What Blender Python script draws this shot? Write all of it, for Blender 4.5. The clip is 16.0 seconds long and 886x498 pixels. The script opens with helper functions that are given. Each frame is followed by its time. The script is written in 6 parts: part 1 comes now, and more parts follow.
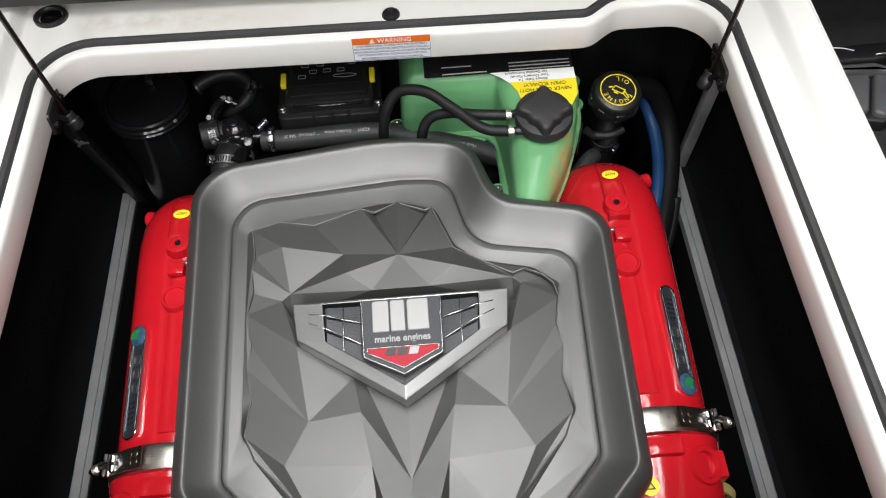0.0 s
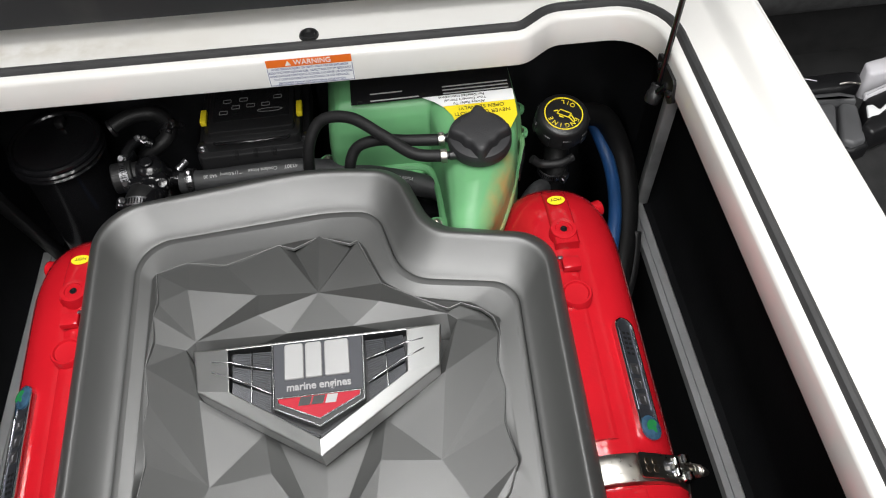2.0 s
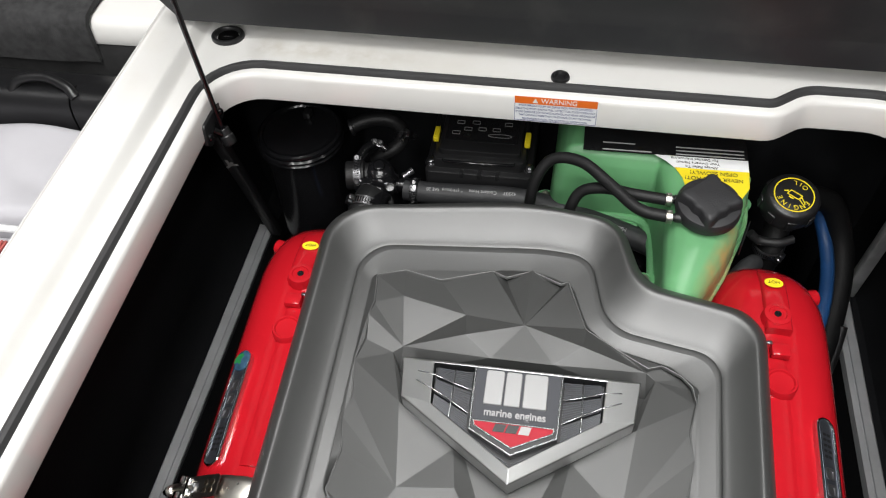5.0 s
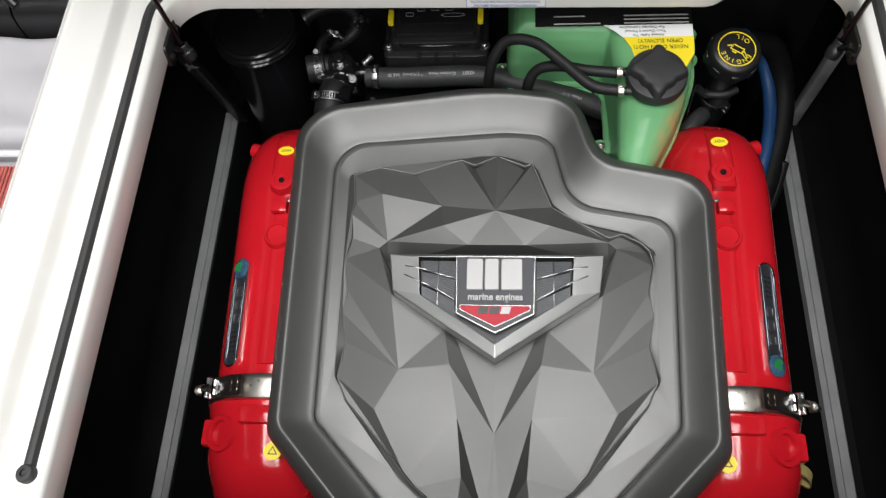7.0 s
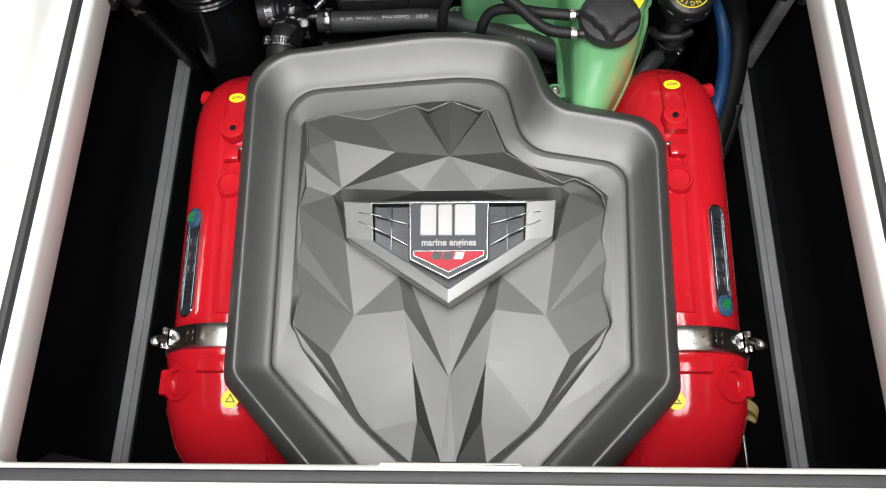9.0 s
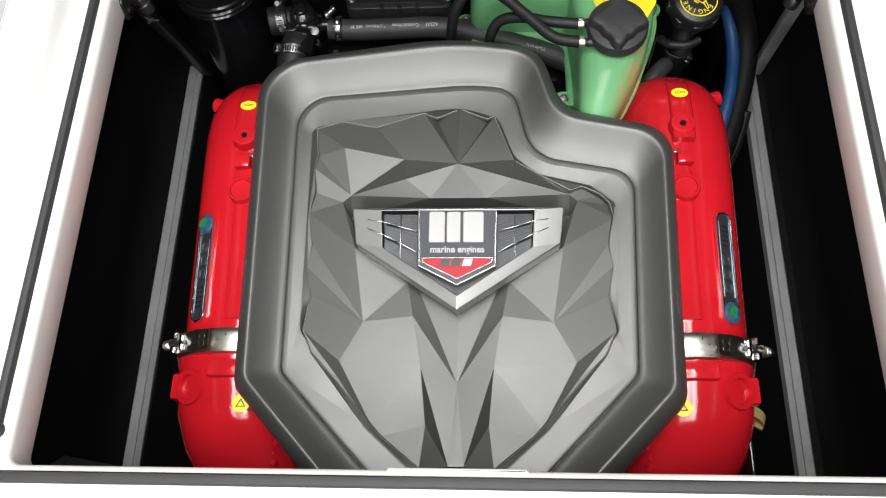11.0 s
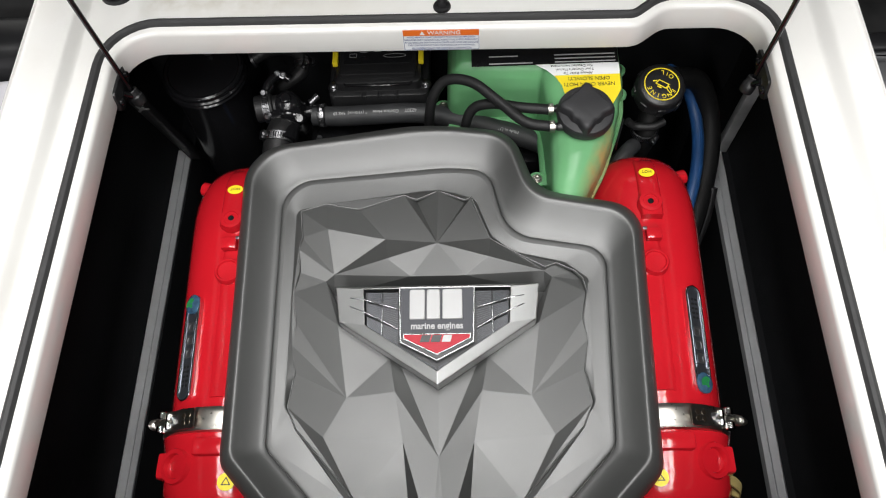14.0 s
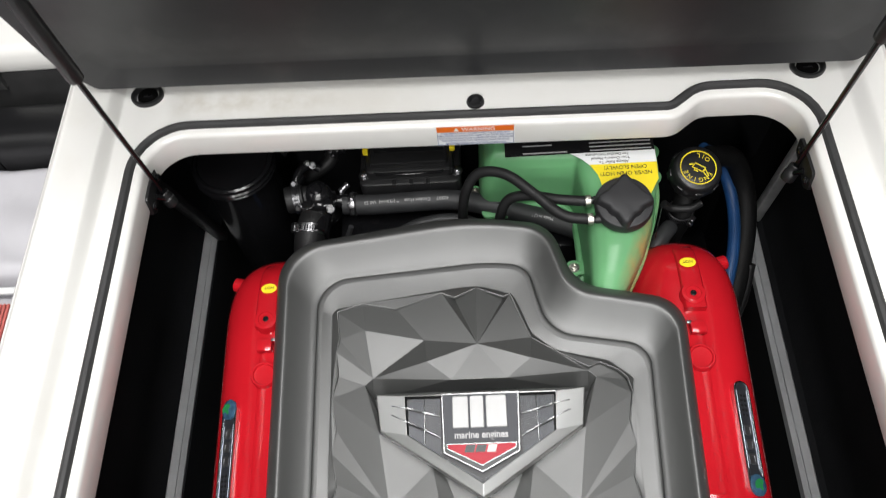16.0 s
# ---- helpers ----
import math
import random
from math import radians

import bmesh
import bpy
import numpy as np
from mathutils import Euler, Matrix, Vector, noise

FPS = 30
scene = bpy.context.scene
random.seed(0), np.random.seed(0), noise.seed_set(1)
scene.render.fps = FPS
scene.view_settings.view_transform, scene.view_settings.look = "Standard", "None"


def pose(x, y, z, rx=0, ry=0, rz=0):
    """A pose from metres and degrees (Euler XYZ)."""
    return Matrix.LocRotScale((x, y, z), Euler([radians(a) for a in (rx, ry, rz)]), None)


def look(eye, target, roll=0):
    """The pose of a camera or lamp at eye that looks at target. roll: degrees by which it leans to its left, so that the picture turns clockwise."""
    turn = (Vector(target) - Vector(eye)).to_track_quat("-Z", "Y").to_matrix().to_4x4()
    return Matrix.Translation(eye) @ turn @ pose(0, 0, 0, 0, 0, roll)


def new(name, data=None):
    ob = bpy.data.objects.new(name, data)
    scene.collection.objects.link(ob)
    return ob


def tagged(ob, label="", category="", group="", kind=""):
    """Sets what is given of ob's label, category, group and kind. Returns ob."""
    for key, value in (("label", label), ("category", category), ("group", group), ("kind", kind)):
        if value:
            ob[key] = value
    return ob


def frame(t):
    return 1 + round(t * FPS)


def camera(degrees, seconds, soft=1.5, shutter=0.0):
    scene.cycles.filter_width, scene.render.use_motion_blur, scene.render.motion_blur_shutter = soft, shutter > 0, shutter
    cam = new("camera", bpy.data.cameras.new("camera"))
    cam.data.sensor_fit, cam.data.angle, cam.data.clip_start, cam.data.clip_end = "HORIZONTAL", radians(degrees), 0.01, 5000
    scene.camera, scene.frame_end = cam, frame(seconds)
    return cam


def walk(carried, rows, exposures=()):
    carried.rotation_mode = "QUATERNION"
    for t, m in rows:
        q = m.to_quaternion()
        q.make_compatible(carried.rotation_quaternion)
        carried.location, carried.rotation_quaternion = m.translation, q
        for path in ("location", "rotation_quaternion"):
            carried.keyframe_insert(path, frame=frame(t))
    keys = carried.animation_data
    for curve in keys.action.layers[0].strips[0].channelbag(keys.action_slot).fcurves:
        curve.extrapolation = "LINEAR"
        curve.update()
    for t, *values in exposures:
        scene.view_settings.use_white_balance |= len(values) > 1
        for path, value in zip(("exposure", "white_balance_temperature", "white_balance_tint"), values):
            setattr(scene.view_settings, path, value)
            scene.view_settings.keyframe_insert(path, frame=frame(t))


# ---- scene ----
cam = camera(57.3, 16.0, 1.1, 0.3)
PATH = [
    (0, (0.031, 0.031, 1.496), (0.053, 1.114, -0.186), -3.5),
    (0.5, (0.036, 0.032, 1.496), (0.078, 1.135, -0.172), -3.1),
    (1, (0.052, 0.039, 1.481), (0.129, 1.179, -0.161), -2.7),
    (1.5, (0.072, 0.048, 1.421), (0.152, 1.237, -0.185), -3.1),
    (2, (0.095, 0.044, 1.378), (0.162, 1.281, -0.192), -4.0),
    (2.5, (0.109, 0.041, 1.36), (0.162, 1.292, -0.199), -4.2),
    (3, (0.115, 0.038, 1.371), (0.153, 1.288, -0.19), -3.1),
    (3.5, (0.099, 0.03, 1.395), (0.044, 1.287, -0.159), -2.2),
    (4, (0.065, 0.017, 1.404), (-0.158, 1.284, -0.128), -3.4),
    (4.2, (0.055, 0.014, 1.409), (-0.225, 1.282, -0.112), -4.1),
    (6.3, (-0.017, 0.108, 1.462), (-0.268, 1.152, -0.225), -7.6),
    (6.5, (-0.01, 0.1, 1.488), (-0.231, 1.073, -0.246), -8.7),
    (7, (0.009, 0.082, 1.535), (-0.164, 0.96, -0.253), -9.7),
    (7.5, (0.025, 0.079, 1.534), (-0.093, 0.882, -0.294), -9.0),
    (8, (0.03, 0.077, 1.535), (-0.063, 0.848, -0.308), -8.6),
    (8.5, (0.028, 0.079, 1.534), (-0.068, 0.843, -0.312), -7.2),
    (11, (0.03, 0.081, 1.544), (-0.094, 0.85, -0.297), -8.6),
    (11.5, (0.031, 0.081, 1.553), (-0.081, 0.886, -0.274), -7.9),
    (12, (0.034, 0.076, 1.567), (-0.07, 0.941, -0.233), -7.2),
    (12.5, (0.03, 0.074, 1.571), (-0.069, 0.981, -0.209), -6.5),
    (13, (0.031, 0.074, 1.573), (-0.062, 0.996, -0.199), -5.9),
    (13.5, (0.035, 0.07, 1.575), (-0.05, 1.001, -0.193), -5.5),
    (14, (0.04, 0.072, 1.579), (-0.048, 1.002, -0.19), -6.1),
    (14.5, (0.041, 0.067, 1.586), (-0.056, 1.013, -0.174), -6.7),
    (15, (0.042, 0.075, 1.59), (-0.07, 1.027, -0.165), -7.2),
    (15.5, (0.026, 0.11, 1.59), (-0.104, 1.07, -0.16), -7.4),
    (16, (0.008, 0.164, 1.609), (-0.105, 1.147, -0.129), -8.5),
]
walk(cam, [(t, look(eye, target, roll)) for t, eye, target, roll in PATH],
     [(0, -0.20), (2.5, -0.14), (4.2, -0.12), (6.3, -0.42), (7, -0.38), (8, -0.12), (8.5, -0.08), (11, -0.07), (13, -0.29), (15, -0.26), (16, -0.28)])

from mathutils.geometry import delaunay_2d_cdt

# ---- light ----
world = bpy.data.worlds.new("world")
scene.world = world
world.use_nodes = True
world.node_tree.nodes["Background"].inputs[0].default_value = (0.9, 0.95, 1.0, 1)
world.node_tree.nodes["Background"].inputs[1].default_value = 0.02


# Unseen overhead area lamps; their number and places are chosen to suit the shading.
def unseen_lamp(x, y, sx, sy, power):
    d = bpy.data.lights.new("unseen_lamp", "AREA")
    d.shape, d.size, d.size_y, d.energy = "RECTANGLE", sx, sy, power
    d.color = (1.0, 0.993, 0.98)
    ob = new("unseen_lamp", d)
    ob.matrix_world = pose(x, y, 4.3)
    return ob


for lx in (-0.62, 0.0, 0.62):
    unseen_lamp(lx, -0.08, 0.30, 2.6, 74)
# rows added behind the viewpoint to light the back of the bay
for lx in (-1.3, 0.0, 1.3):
    unseen_lamp(lx, -2.7, 0.35, 2.0, 46)
    unseen_lamp(lx, -5.0, 0.35, 1.6, 68)
# one weaker lamp added each side for the seats and floor
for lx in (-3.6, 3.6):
    unseen_lamp(lx, 0.2, 0.35, 2.4, 26)


# ---- materials ----
def material(name, color, rough=0.5, metal=0.0, vary=0.0, vary_scale=8.0, grain=0.0, grain_scale=400.0, coat=0.0,
             stain=None, stain_scale=5.0, stain_amount=0.3, rough_vary=0.0, spec=0.5, subsurface=0.0):
    """A procedural surface: broad colour variation, optional stains, fine relief and uneven gloss."""
    m = bpy.data.materials.new(name)
    m.use_nodes = True
    nt = m.node_tree
    b = nt.nodes["Principled BSDF"]
    col = (*color, 1)
    b.inputs["Base Color"].default_value = col
    b.inputs["Roughness"].default_value = rough
    b.inputs["Metallic"].default_value = metal
    b.inputs["Specular IOR Level"].default_value = spec
    b.inputs["Coat Weight"].default_value = coat
    b.inputs["Coat Roughness"].default_value = 0.08
    if subsurface:
        b.inputs["Subsurface Weight"].default_value = subsurface
        b.inputs["Subsurface Radius"].default_value = (0.006, 0.012, 0.006)
    tc = nt.nodes.new("ShaderNodeTexCoord")
    last = None

    def noise_node(scale, detail=4.0):
        n = nt.nodes.new("ShaderNodeTexNoise")
        n.inputs["Scale"].default_value, n.inputs["Detail"].default_value = scale, detail
        nt.links.new(tc.outputs["Object"], n.inputs["Vector"])
        return n

    def mix(fac, a, c2):
        x = nt.nodes.new("ShaderNodeMix")
        x.data_type = "RGBA"
        nt.links.new(fac, x.inputs["Factor"])
        if a is None:
            x.inputs["A"].default_value = col
        else:
            nt.links.new(a, x.inputs["A"])
        x.inputs["B"].default_value = (*c2, 1)
        return x.outputs["Result"]

    def ramp(src, lo, hi, top=1.0):
        r = nt.nodes.new("ShaderNodeMapRange")
        r.inputs["From Min"].default_value, r.inputs["From Max"].default_value = lo, hi
        r.inputs["To Max"].default_value = top
        nt.links.new(src, r.inputs["Value"])
        return r.outputs["Result"]

    if vary:
        last = mix(ramp(noise_node(vary_scale).outputs["Fac"], 0.35, 0.7), last, [c * (1 - vary) for c in color])
    if stain:
        last = mix(ramp(noise_node(stain_scale, 8.0).outputs["Fac"], 0.55, 0.8, stain_amount), last, stain)
    if last:
        nt.links.new(last, b.inputs["Base Color"])
    if rough_vary:
        r = nt.nodes.new("ShaderNodeMapRange")
        r.inputs["To Min"].default_value, r.inputs["To Max"].default_value = max(0.02, rough - rough_vary), rough + rough_vary
        nt.links.new(noise_node(vary_scale * 3).outputs["Fac"], r.inputs["Value"])
        nt.links.new(r.outputs["Result"], b.inputs["Roughness"])
    if grain:
        bp = nt.nodes.new("ShaderNodeBump")
        bp.inputs["Strength"].default_value, bp.inputs["Distance"].default_value = grain, 0.001
        nt.links.new(noise_node(grain_scale, 2.0).outputs["Fac"], bp.inputs["Height"])
        nt.links.new(bp.outputs["Normal"], b.inputs["Normal"])
    return m


GELCOAT = material("white_gelcoat", (0.78, 0.77, 0.745), 0.22, vary=0.03, vary_scale=3, stain=(0.55, 0.5, 0.4), stain_scale=9, stain_amount=0.25, coat=0.3, rough_vary=0.06)
RUBBER = material("grey_rubber_seal", (0.035, 0.035, 0.036), 0.6, vary=0.25, vary_scale=30, grain=0.2)
COVER = material("charcoal_plastic", (0.040, 0.041, 0.040), 0.43, vary=0.06, vary_scale=14, grain=0.10, grain_scale=1500, rough_vary=0.04, spec=0.9)
COVER.node_tree.nodes["Principled BSDF"].inputs["IOR"].default_value = 1.56
RED = material("red_enamel", (0.45, 0.009, 0.016), 0.11, vary=0.12, vary_scale=12, grain=0.17, grain_scale=260, rough_vary=0.04)
CHROME = material("chrome", (0.75, 0.76, 0.77), 0.10, 1.0, rough_vary=0.05)
SILVER_PRINT = material("bright_silver", (0.30, 0.30, 0.30), 0.4, 0.3)
SATIN = material("satin_silver", (0.44, 0.445, 0.44), 0.33, 1.0, vary=0.06, vary_scale=25)
STEEL = material("stainless_steel", (0.50, 0.48, 0.44), 0.30, 1.0, vary=0.2, vary_scale=60, rough_vary=0.08)
GUNMETAL = material("dark_grey_enamel", (0.050, 0.052, 0.060), 0.5, 0.0, grain=0.1, spec=0.3)
MESHGREY = material("ribbed_grey_metal", (0.034, 0.036, 0.041), 0.38, 0.4)
BADGE_FACE = material("dark_blue_grey_metal", (0.13, 0.14, 0.165), 0.28, 0.85)
CLIP_STEEL = material("clip_steel", (0.30, 0.30, 0.31), 0.30, 1.0, vary=0.3, vary_scale=150, rough_vary=0.1)
DARK_CLIP = material("dark_clip_steel", (0.11, 0.11, 0.115), 0.34, 0.9, vary=0.3, vary_scale=150)
WELD = material("heat_tinted_steel", (0.44, 0.37, 0.28), 0.34, 1.0, vary=0.3, vary_scale=200)
DULL_STEEL = material("dull_steel", (0.24, 0.24, 0.25), 0.3, 0.9)
# grille metal twice: the paler copy paints in light on the outer column
TILE_LIT = material("lit_brushed_metal", (0.048, 0.050, 0.058), 0.38, 0.6)
TILE_DARK = material("dark_brushed_metal", (0.016, 0.0165, 0.018), 0.4, 0.2)
DARK_CHROME = material("dark_chrome", (0.26, 0.265, 0.27), 0.26, 0.9)
RIM_METAL = material("polished_rim", (0.24, 0.245, 0.25), 0.25, 0.9)
POCKET = material("black_pocket", (0.010, 0.010, 0.011), 0.4)
BADGE_RED = material("badge_red", (0.36, 0.006, 0.020), 0.4, spec=0.25)
BLACK_PAINT = material("black_gloss_paint", (0.008, 0.008, 0.009), 0.16, vary=0.3, vary_scale=20, rough_vary=0.06)
BLACK_PLASTIC = material("black_plastic", (0.012, 0.012, 0.0128), 0.38, vary=0.25, vary_scale=25, grain=0.15, grain_scale=600)
CAP_PLASTIC = material("textured_black_plastic", (0.021, 0.021, 0.023), 0.5, grain=0.4, grain_scale=900, vary=0.15)
HOSE = material("black_rubber_hose", (0.011, 0.011, 0.0115), 0.5, vary=0.3, vary_scale=40, grain=0.3, grain_scale=350, spec=0.32)
DEEP_HOSE = material("matt_black_hose", (0.006, 0.006, 0.0062), 0.6, vary=0.3, vary_scale=40, grain=0.25, grain_scale=350, spec=0.2)
HOSE_GREY = material("worn_grey_rubber_hose", (0.034, 0.035, 0.037), 0.55, vary=0.35, vary_scale=35, grain=0.3, grain_scale=350)
BLUE_HOSE = material("blue_hose", (0.009, 0.053, 0.165), 0.5, vary=0.25, vary_scale=30, grain=0.2)
SOCKET_SHADE = material("socket_shade_black", (0.003, 0.003, 0.003), 0.95, spec=0.05)
LINER = material("black_bay_lining", (0.0125, 0.0133, 0.0150), 0.8, vary=0.35, vary_scale=9, grain=0.35, grain_scale=250, spec=0.2)
ALU = material("grey_anodised_aluminium", (0.50, 0.51, 0.52), 0.45, 0.0, vary=0.2, vary_scale=14, stain=(0.3, 0.31, 0.31), stain_scale=30, stain_amount=0.35, grain=0.1)
TANK = material("green_translucent_plastic", (0.142, 0.365, 0.168), 0.32, vary=0.14, vary_scale=10, stain=(0.50, 0.26, 0.10), stain_scale=7, stain_amount=0.15, subsurface=0.15, spec=0.28)


def streak(m, p, d, half, length, tint, amount):
    """A stain along a line from p in direction d, fading to its sides and broken up by noise."""
    nt = m.node_tree
    b = nt.nodes["Principled BSDF"]
    src = b.inputs["Base Color"].links[0].from_socket
    tc = nt.nodes.new("ShaderNodeTexCoord")

    def vmath(op, a, v):
        n = nt.nodes.new("ShaderNodeVectorMath")
        n.operation = op
        nt.links.new(a, n.inputs[0])
        n.inputs[1].default_value = v
        return n.outputs["Value" if op == "DOT_PRODUCT" else "Vector"]

    def fmath(op, a, c=None):
        n = nt.nodes.new("ShaderNodeMath")
        n.operation = op
        nt.links.new(a, n.inputs[0])
        if c is not None and not isinstance(c, float):
            nt.links.new(c, n.inputs[1])
        elif c is not None:
            n.inputs[1].default_value = c
        return n.outputs[0]

    def fade(a, lo, hi):
        n = nt.nodes.new("ShaderNodeMapRange")
        n.inputs["From Min"].default_value, n.inputs["From Max"].default_value = lo, hi
        nt.links.new(a, n.inputs["Value"])
        return n.outputs["Result"]
    d = Vector(d).normalized()
    rel = vmath("SUBTRACT", tc.outputs["Object"], p)
    across = fmath("ABSOLUTE", vmath("DOT_PRODUCT", rel, (-d.y, d.x, 0)))
    along = vmath("DOT_PRODUCT", rel, d)
    noise = nt.nodes.new("ShaderNodeTexNoise")
    noise.inputs["Scale"].default_value, noise.inputs["Detail"].default_value = 45, 6
    nt.links.new(tc.outputs["Object"], noise.inputs["Vector"])
    k = fmath("MULTIPLY", fade(across, half, 0.0), fmath("MULTIPLY", fade(along, 0.0, 0.02), fade(along, length, length * 0.6)))
    k = fmath("MULTIPLY", fmath("MULTIPLY", k, fade(noise.outputs["Fac"], 0.3, 0.6)), amount)
    x = nt.nodes.new("ShaderNodeMix")
    x.data_type = "RGBA"
    nt.links.new(k, x.inputs["Factor"])
    nt.links.new(src, x.inputs["A"])
    x.inputs["B"].default_value = (*tint, 1)
    nt.links.new(x.outputs["Result"], b.inputs["Base Color"])


streak(GELCOAT, (-0.405, 0.862, 0.80), (1, -0.05, 0), 0.030, 0.26, (0.52, 0.48, 0.40), 0.55)
streak(TANK, (0.226, 0.722, 0.70), (-0.45, -1.0, 0), 0.016, 0.13, (0.58, 0.24, 0.07), 0.62)
YELLOW = material("yellow_print", (0.83, 0.66, 0.02), 0.45)
PAPER = material("white_label", (0.78, 0.79, 0.80), 0.4)
INK = material("black_print", (0.012, 0.012, 0.013), 0.4)
INK_GREY = material("grey_print", (0.42, 0.42, 0.42), 0.5)
PRINT_WHITE = material("worn_white_print", (0.40, 0.40, 0.40), 0.5)
BLUE_INK = material("blue_print", (0.08, 0.10, 0.22), 0.5)
ORANGE = material("orange_print", (0.80, 0.16, 0.015), 0.4)
BLACK_LABEL = material("black_label_film", (0.010, 0.010, 0.011), 0.25, rough_vary=0.08)
GLOBE = material("blue_enamel", (0.05, 0.12, 0.20), 0.15, 0.2, vary=0.5, vary_scale=120, coat=0.6)
LEAF_GREEN = material("green_enamel", (0.02, 0.20, 0.06), 0.2, 0.1, coat=0.6)
LID = material("lid_underside_black", (0.024, 0.025, 0.027), 0.42, vary=0.3, vary_scale=5, rough_vary=0.12, stain=(0.07, 0.07, 0.065), stain_scale=16, stain_amount=0.35)
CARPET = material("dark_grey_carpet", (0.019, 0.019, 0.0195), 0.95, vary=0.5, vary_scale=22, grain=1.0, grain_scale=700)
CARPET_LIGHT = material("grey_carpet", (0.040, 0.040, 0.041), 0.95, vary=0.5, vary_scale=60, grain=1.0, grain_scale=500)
VINYL = material("light_grey_vinyl", (0.55, 0.54, 0.57), 0.35, vary=0.08, vary_scale=6, grain=0.15, grain_scale=500)
VINYL_DARK = material("dark_grey_vinyl", (0.035, 0.037, 0.04), 0.4, vary=0.25, vary_scale=10, grain=0.2)
VINYL_BLACK = material("black_vinyl", (0.010, 0.010, 0.011), 0.35, vary=0.3, vary_scale=10, grain=0.2)
VINYL_RED = material("red_perforated_vinyl", (0.60, 0.15, 0.13), 0.5, vary=0.3, vary_scale=60, grain=0.6, grain_scale=300)
TAN = material("tan_strap", (0.30, 0.24, 0.09), 0.5, vary=0.2, vary_scale=50)
WALL = material("painted_wall", (0.35, 0.35, 0.35), 0.8, vary=0.08, vary_scale=1.5)
CEIL = material("ceiling_paint", (0.40, 0.40, 0.395), 0.85, vary=0.06, vary_scale=1.5)
CONCRETE = material("concrete_floor", (0.14, 0.14, 0.135), 0.6, vary=0.2, vary_scale=2, grain=0.3)


# ---- mesh helpers ----
def V(*a):
    return Vector(a)


def thing(name, loc, label, category, group="", kind=""):
    ob = new(name)
    ob.empty_display_size = 0.02
    ob.location = loc
    return tagged(ob, label, category, group, kind)


def part(name, bm, mat, parent=None, label="", smooth=35, fix=True):
    """Link a bmesh, built in world places, as one mesh object under a thing or a part."""
    if fix:
        bmesh.ops.recalc_face_normals(bm, faces=bm.faces[:])
    me = bpy.data.meshes.new(name)
    bm.to_mesh(me)
    bm.free()
    me.materials.append(mat)
    if smooth:
        me.shade_smooth()
        me.set_sharp_from_angle(angle=radians(smooth))
    ob = new(name, me)
    if parent is not None:
        ob.parent = parent
        base = Matrix.Translation(parent.location)
        p = parent.parent
        while p is not None:
            base = Matrix.Translation(p.location) @ parent.matrix_parent_inverse @ base
            p = p.parent
        ob.matrix_parent_inverse = base.inverted()
    return tagged(ob, label)


def crisp(ob):
    """Flat faces keep their own normals and the narrow bevels between them carry the turn."""
    wn = ob.modifiers.new("weighted", "WEIGHTED_NORMAL")
    wn.mode, wn.weight, wn.keep_sharp = "FACE_AREA", 100, True


def solo(name, bm, mat, label, category, group="", kind="", smooth=35, fix=True):
    return tagged(part(name, bm, mat, None, "", smooth, fix), label, category, group, kind)


def B():
    return bmesh.new()


def loft(bm, rings, cap0=True, cap1=True, closed=True):
    vs = [[bm.verts.new(p) for p in r] for r in rings]
    n = len(vs[0])
    for a, b in zip(vs, vs[1:]):
        for i in range(n if closed else n - 1):
            j = (i + 1) % n
            bm.faces.new((a[i], a[j], b[j], b[i]))
    if cap0:
        bm.faces.new(vs[0][::-1])
    if cap1:
        bm.faces.new(vs[-1])
    return vs


def frame_of(axis):
    axis = Vector(axis).normalized()
    side = axis.orthogonal().normalized()
    return axis, side, axis.cross(side)


def lathe(bm, base, axis, prof, n=24, cap0=True, cap1=True):
    """Turn (radius, height) rows about an axis that starts at base."""
    a, s, t = frame_of(axis)
    base = Vector(base)
    rings = [[base + a * h + (s * math.cos(2 * math.pi * i / n) + t * math.sin(2 * math.pi * i / n)) * r for i in range(n)] for r, h in prof]
    loft(bm, rings, cap0, cap1)


def cyl(bm, p0, p1, r, n=20, bev=0.0):
    p0, p1 = Vector(p0), Vector(p1)
    h = (p1 - p0).length
    prof = [(r - bev, 0), (r, bev), (r, h - bev), (r - bev, h)] if bev else [(r, 0), (r, h)]
    lathe(bm, p0, p1 - p0, prof, n)


def box(bm, c, s, m=None, bev=0.0, seg=2):
    r = bmesh.ops.create_cube(bm, size=1.0)
    vs = r["verts"]
    for v in vs:
        v.co = Vector((v.co.x * s[0], v.co.y * s[1], v.co.z * s[2]))
    if bev:
        es = list({e for v in vs for e in v.link_edges})
        out = bmesh.ops.bevel(bm, geom=es, offset=bev, segments=seg, affect="EDGES", profile=0.5)
        vs = list({v for f in out["faces"] for v in f.verts} | {v for v in vs if v.is_valid})
    tr = Matrix.Translation(c) @ (m.to_4x4() if m else Matrix())
    bmesh.ops.transform(bm, matrix=tr, verts=vs)


def spline(pts, sub=8):
    """Points along a smooth curve through pts."""
    p = [Vector(q) for q in pts]
    p = [p[0] * 2 - p[1]] + p + [p[-1] * 2 - p[-2]]
    out = []
    for i in range(1, len(p) - 2):
        a, b, c, d = p[i - 1:i + 3]
        for k in range(sub):
            t = k / sub
            out.append(0.5 * (2 * b + (c - a) * t + (2 * a - 5 * b + 4 * c - d) * t * t + (3 * b - a - 3 * c + d) * t ** 3))
    out.append(p[-2])
    return out


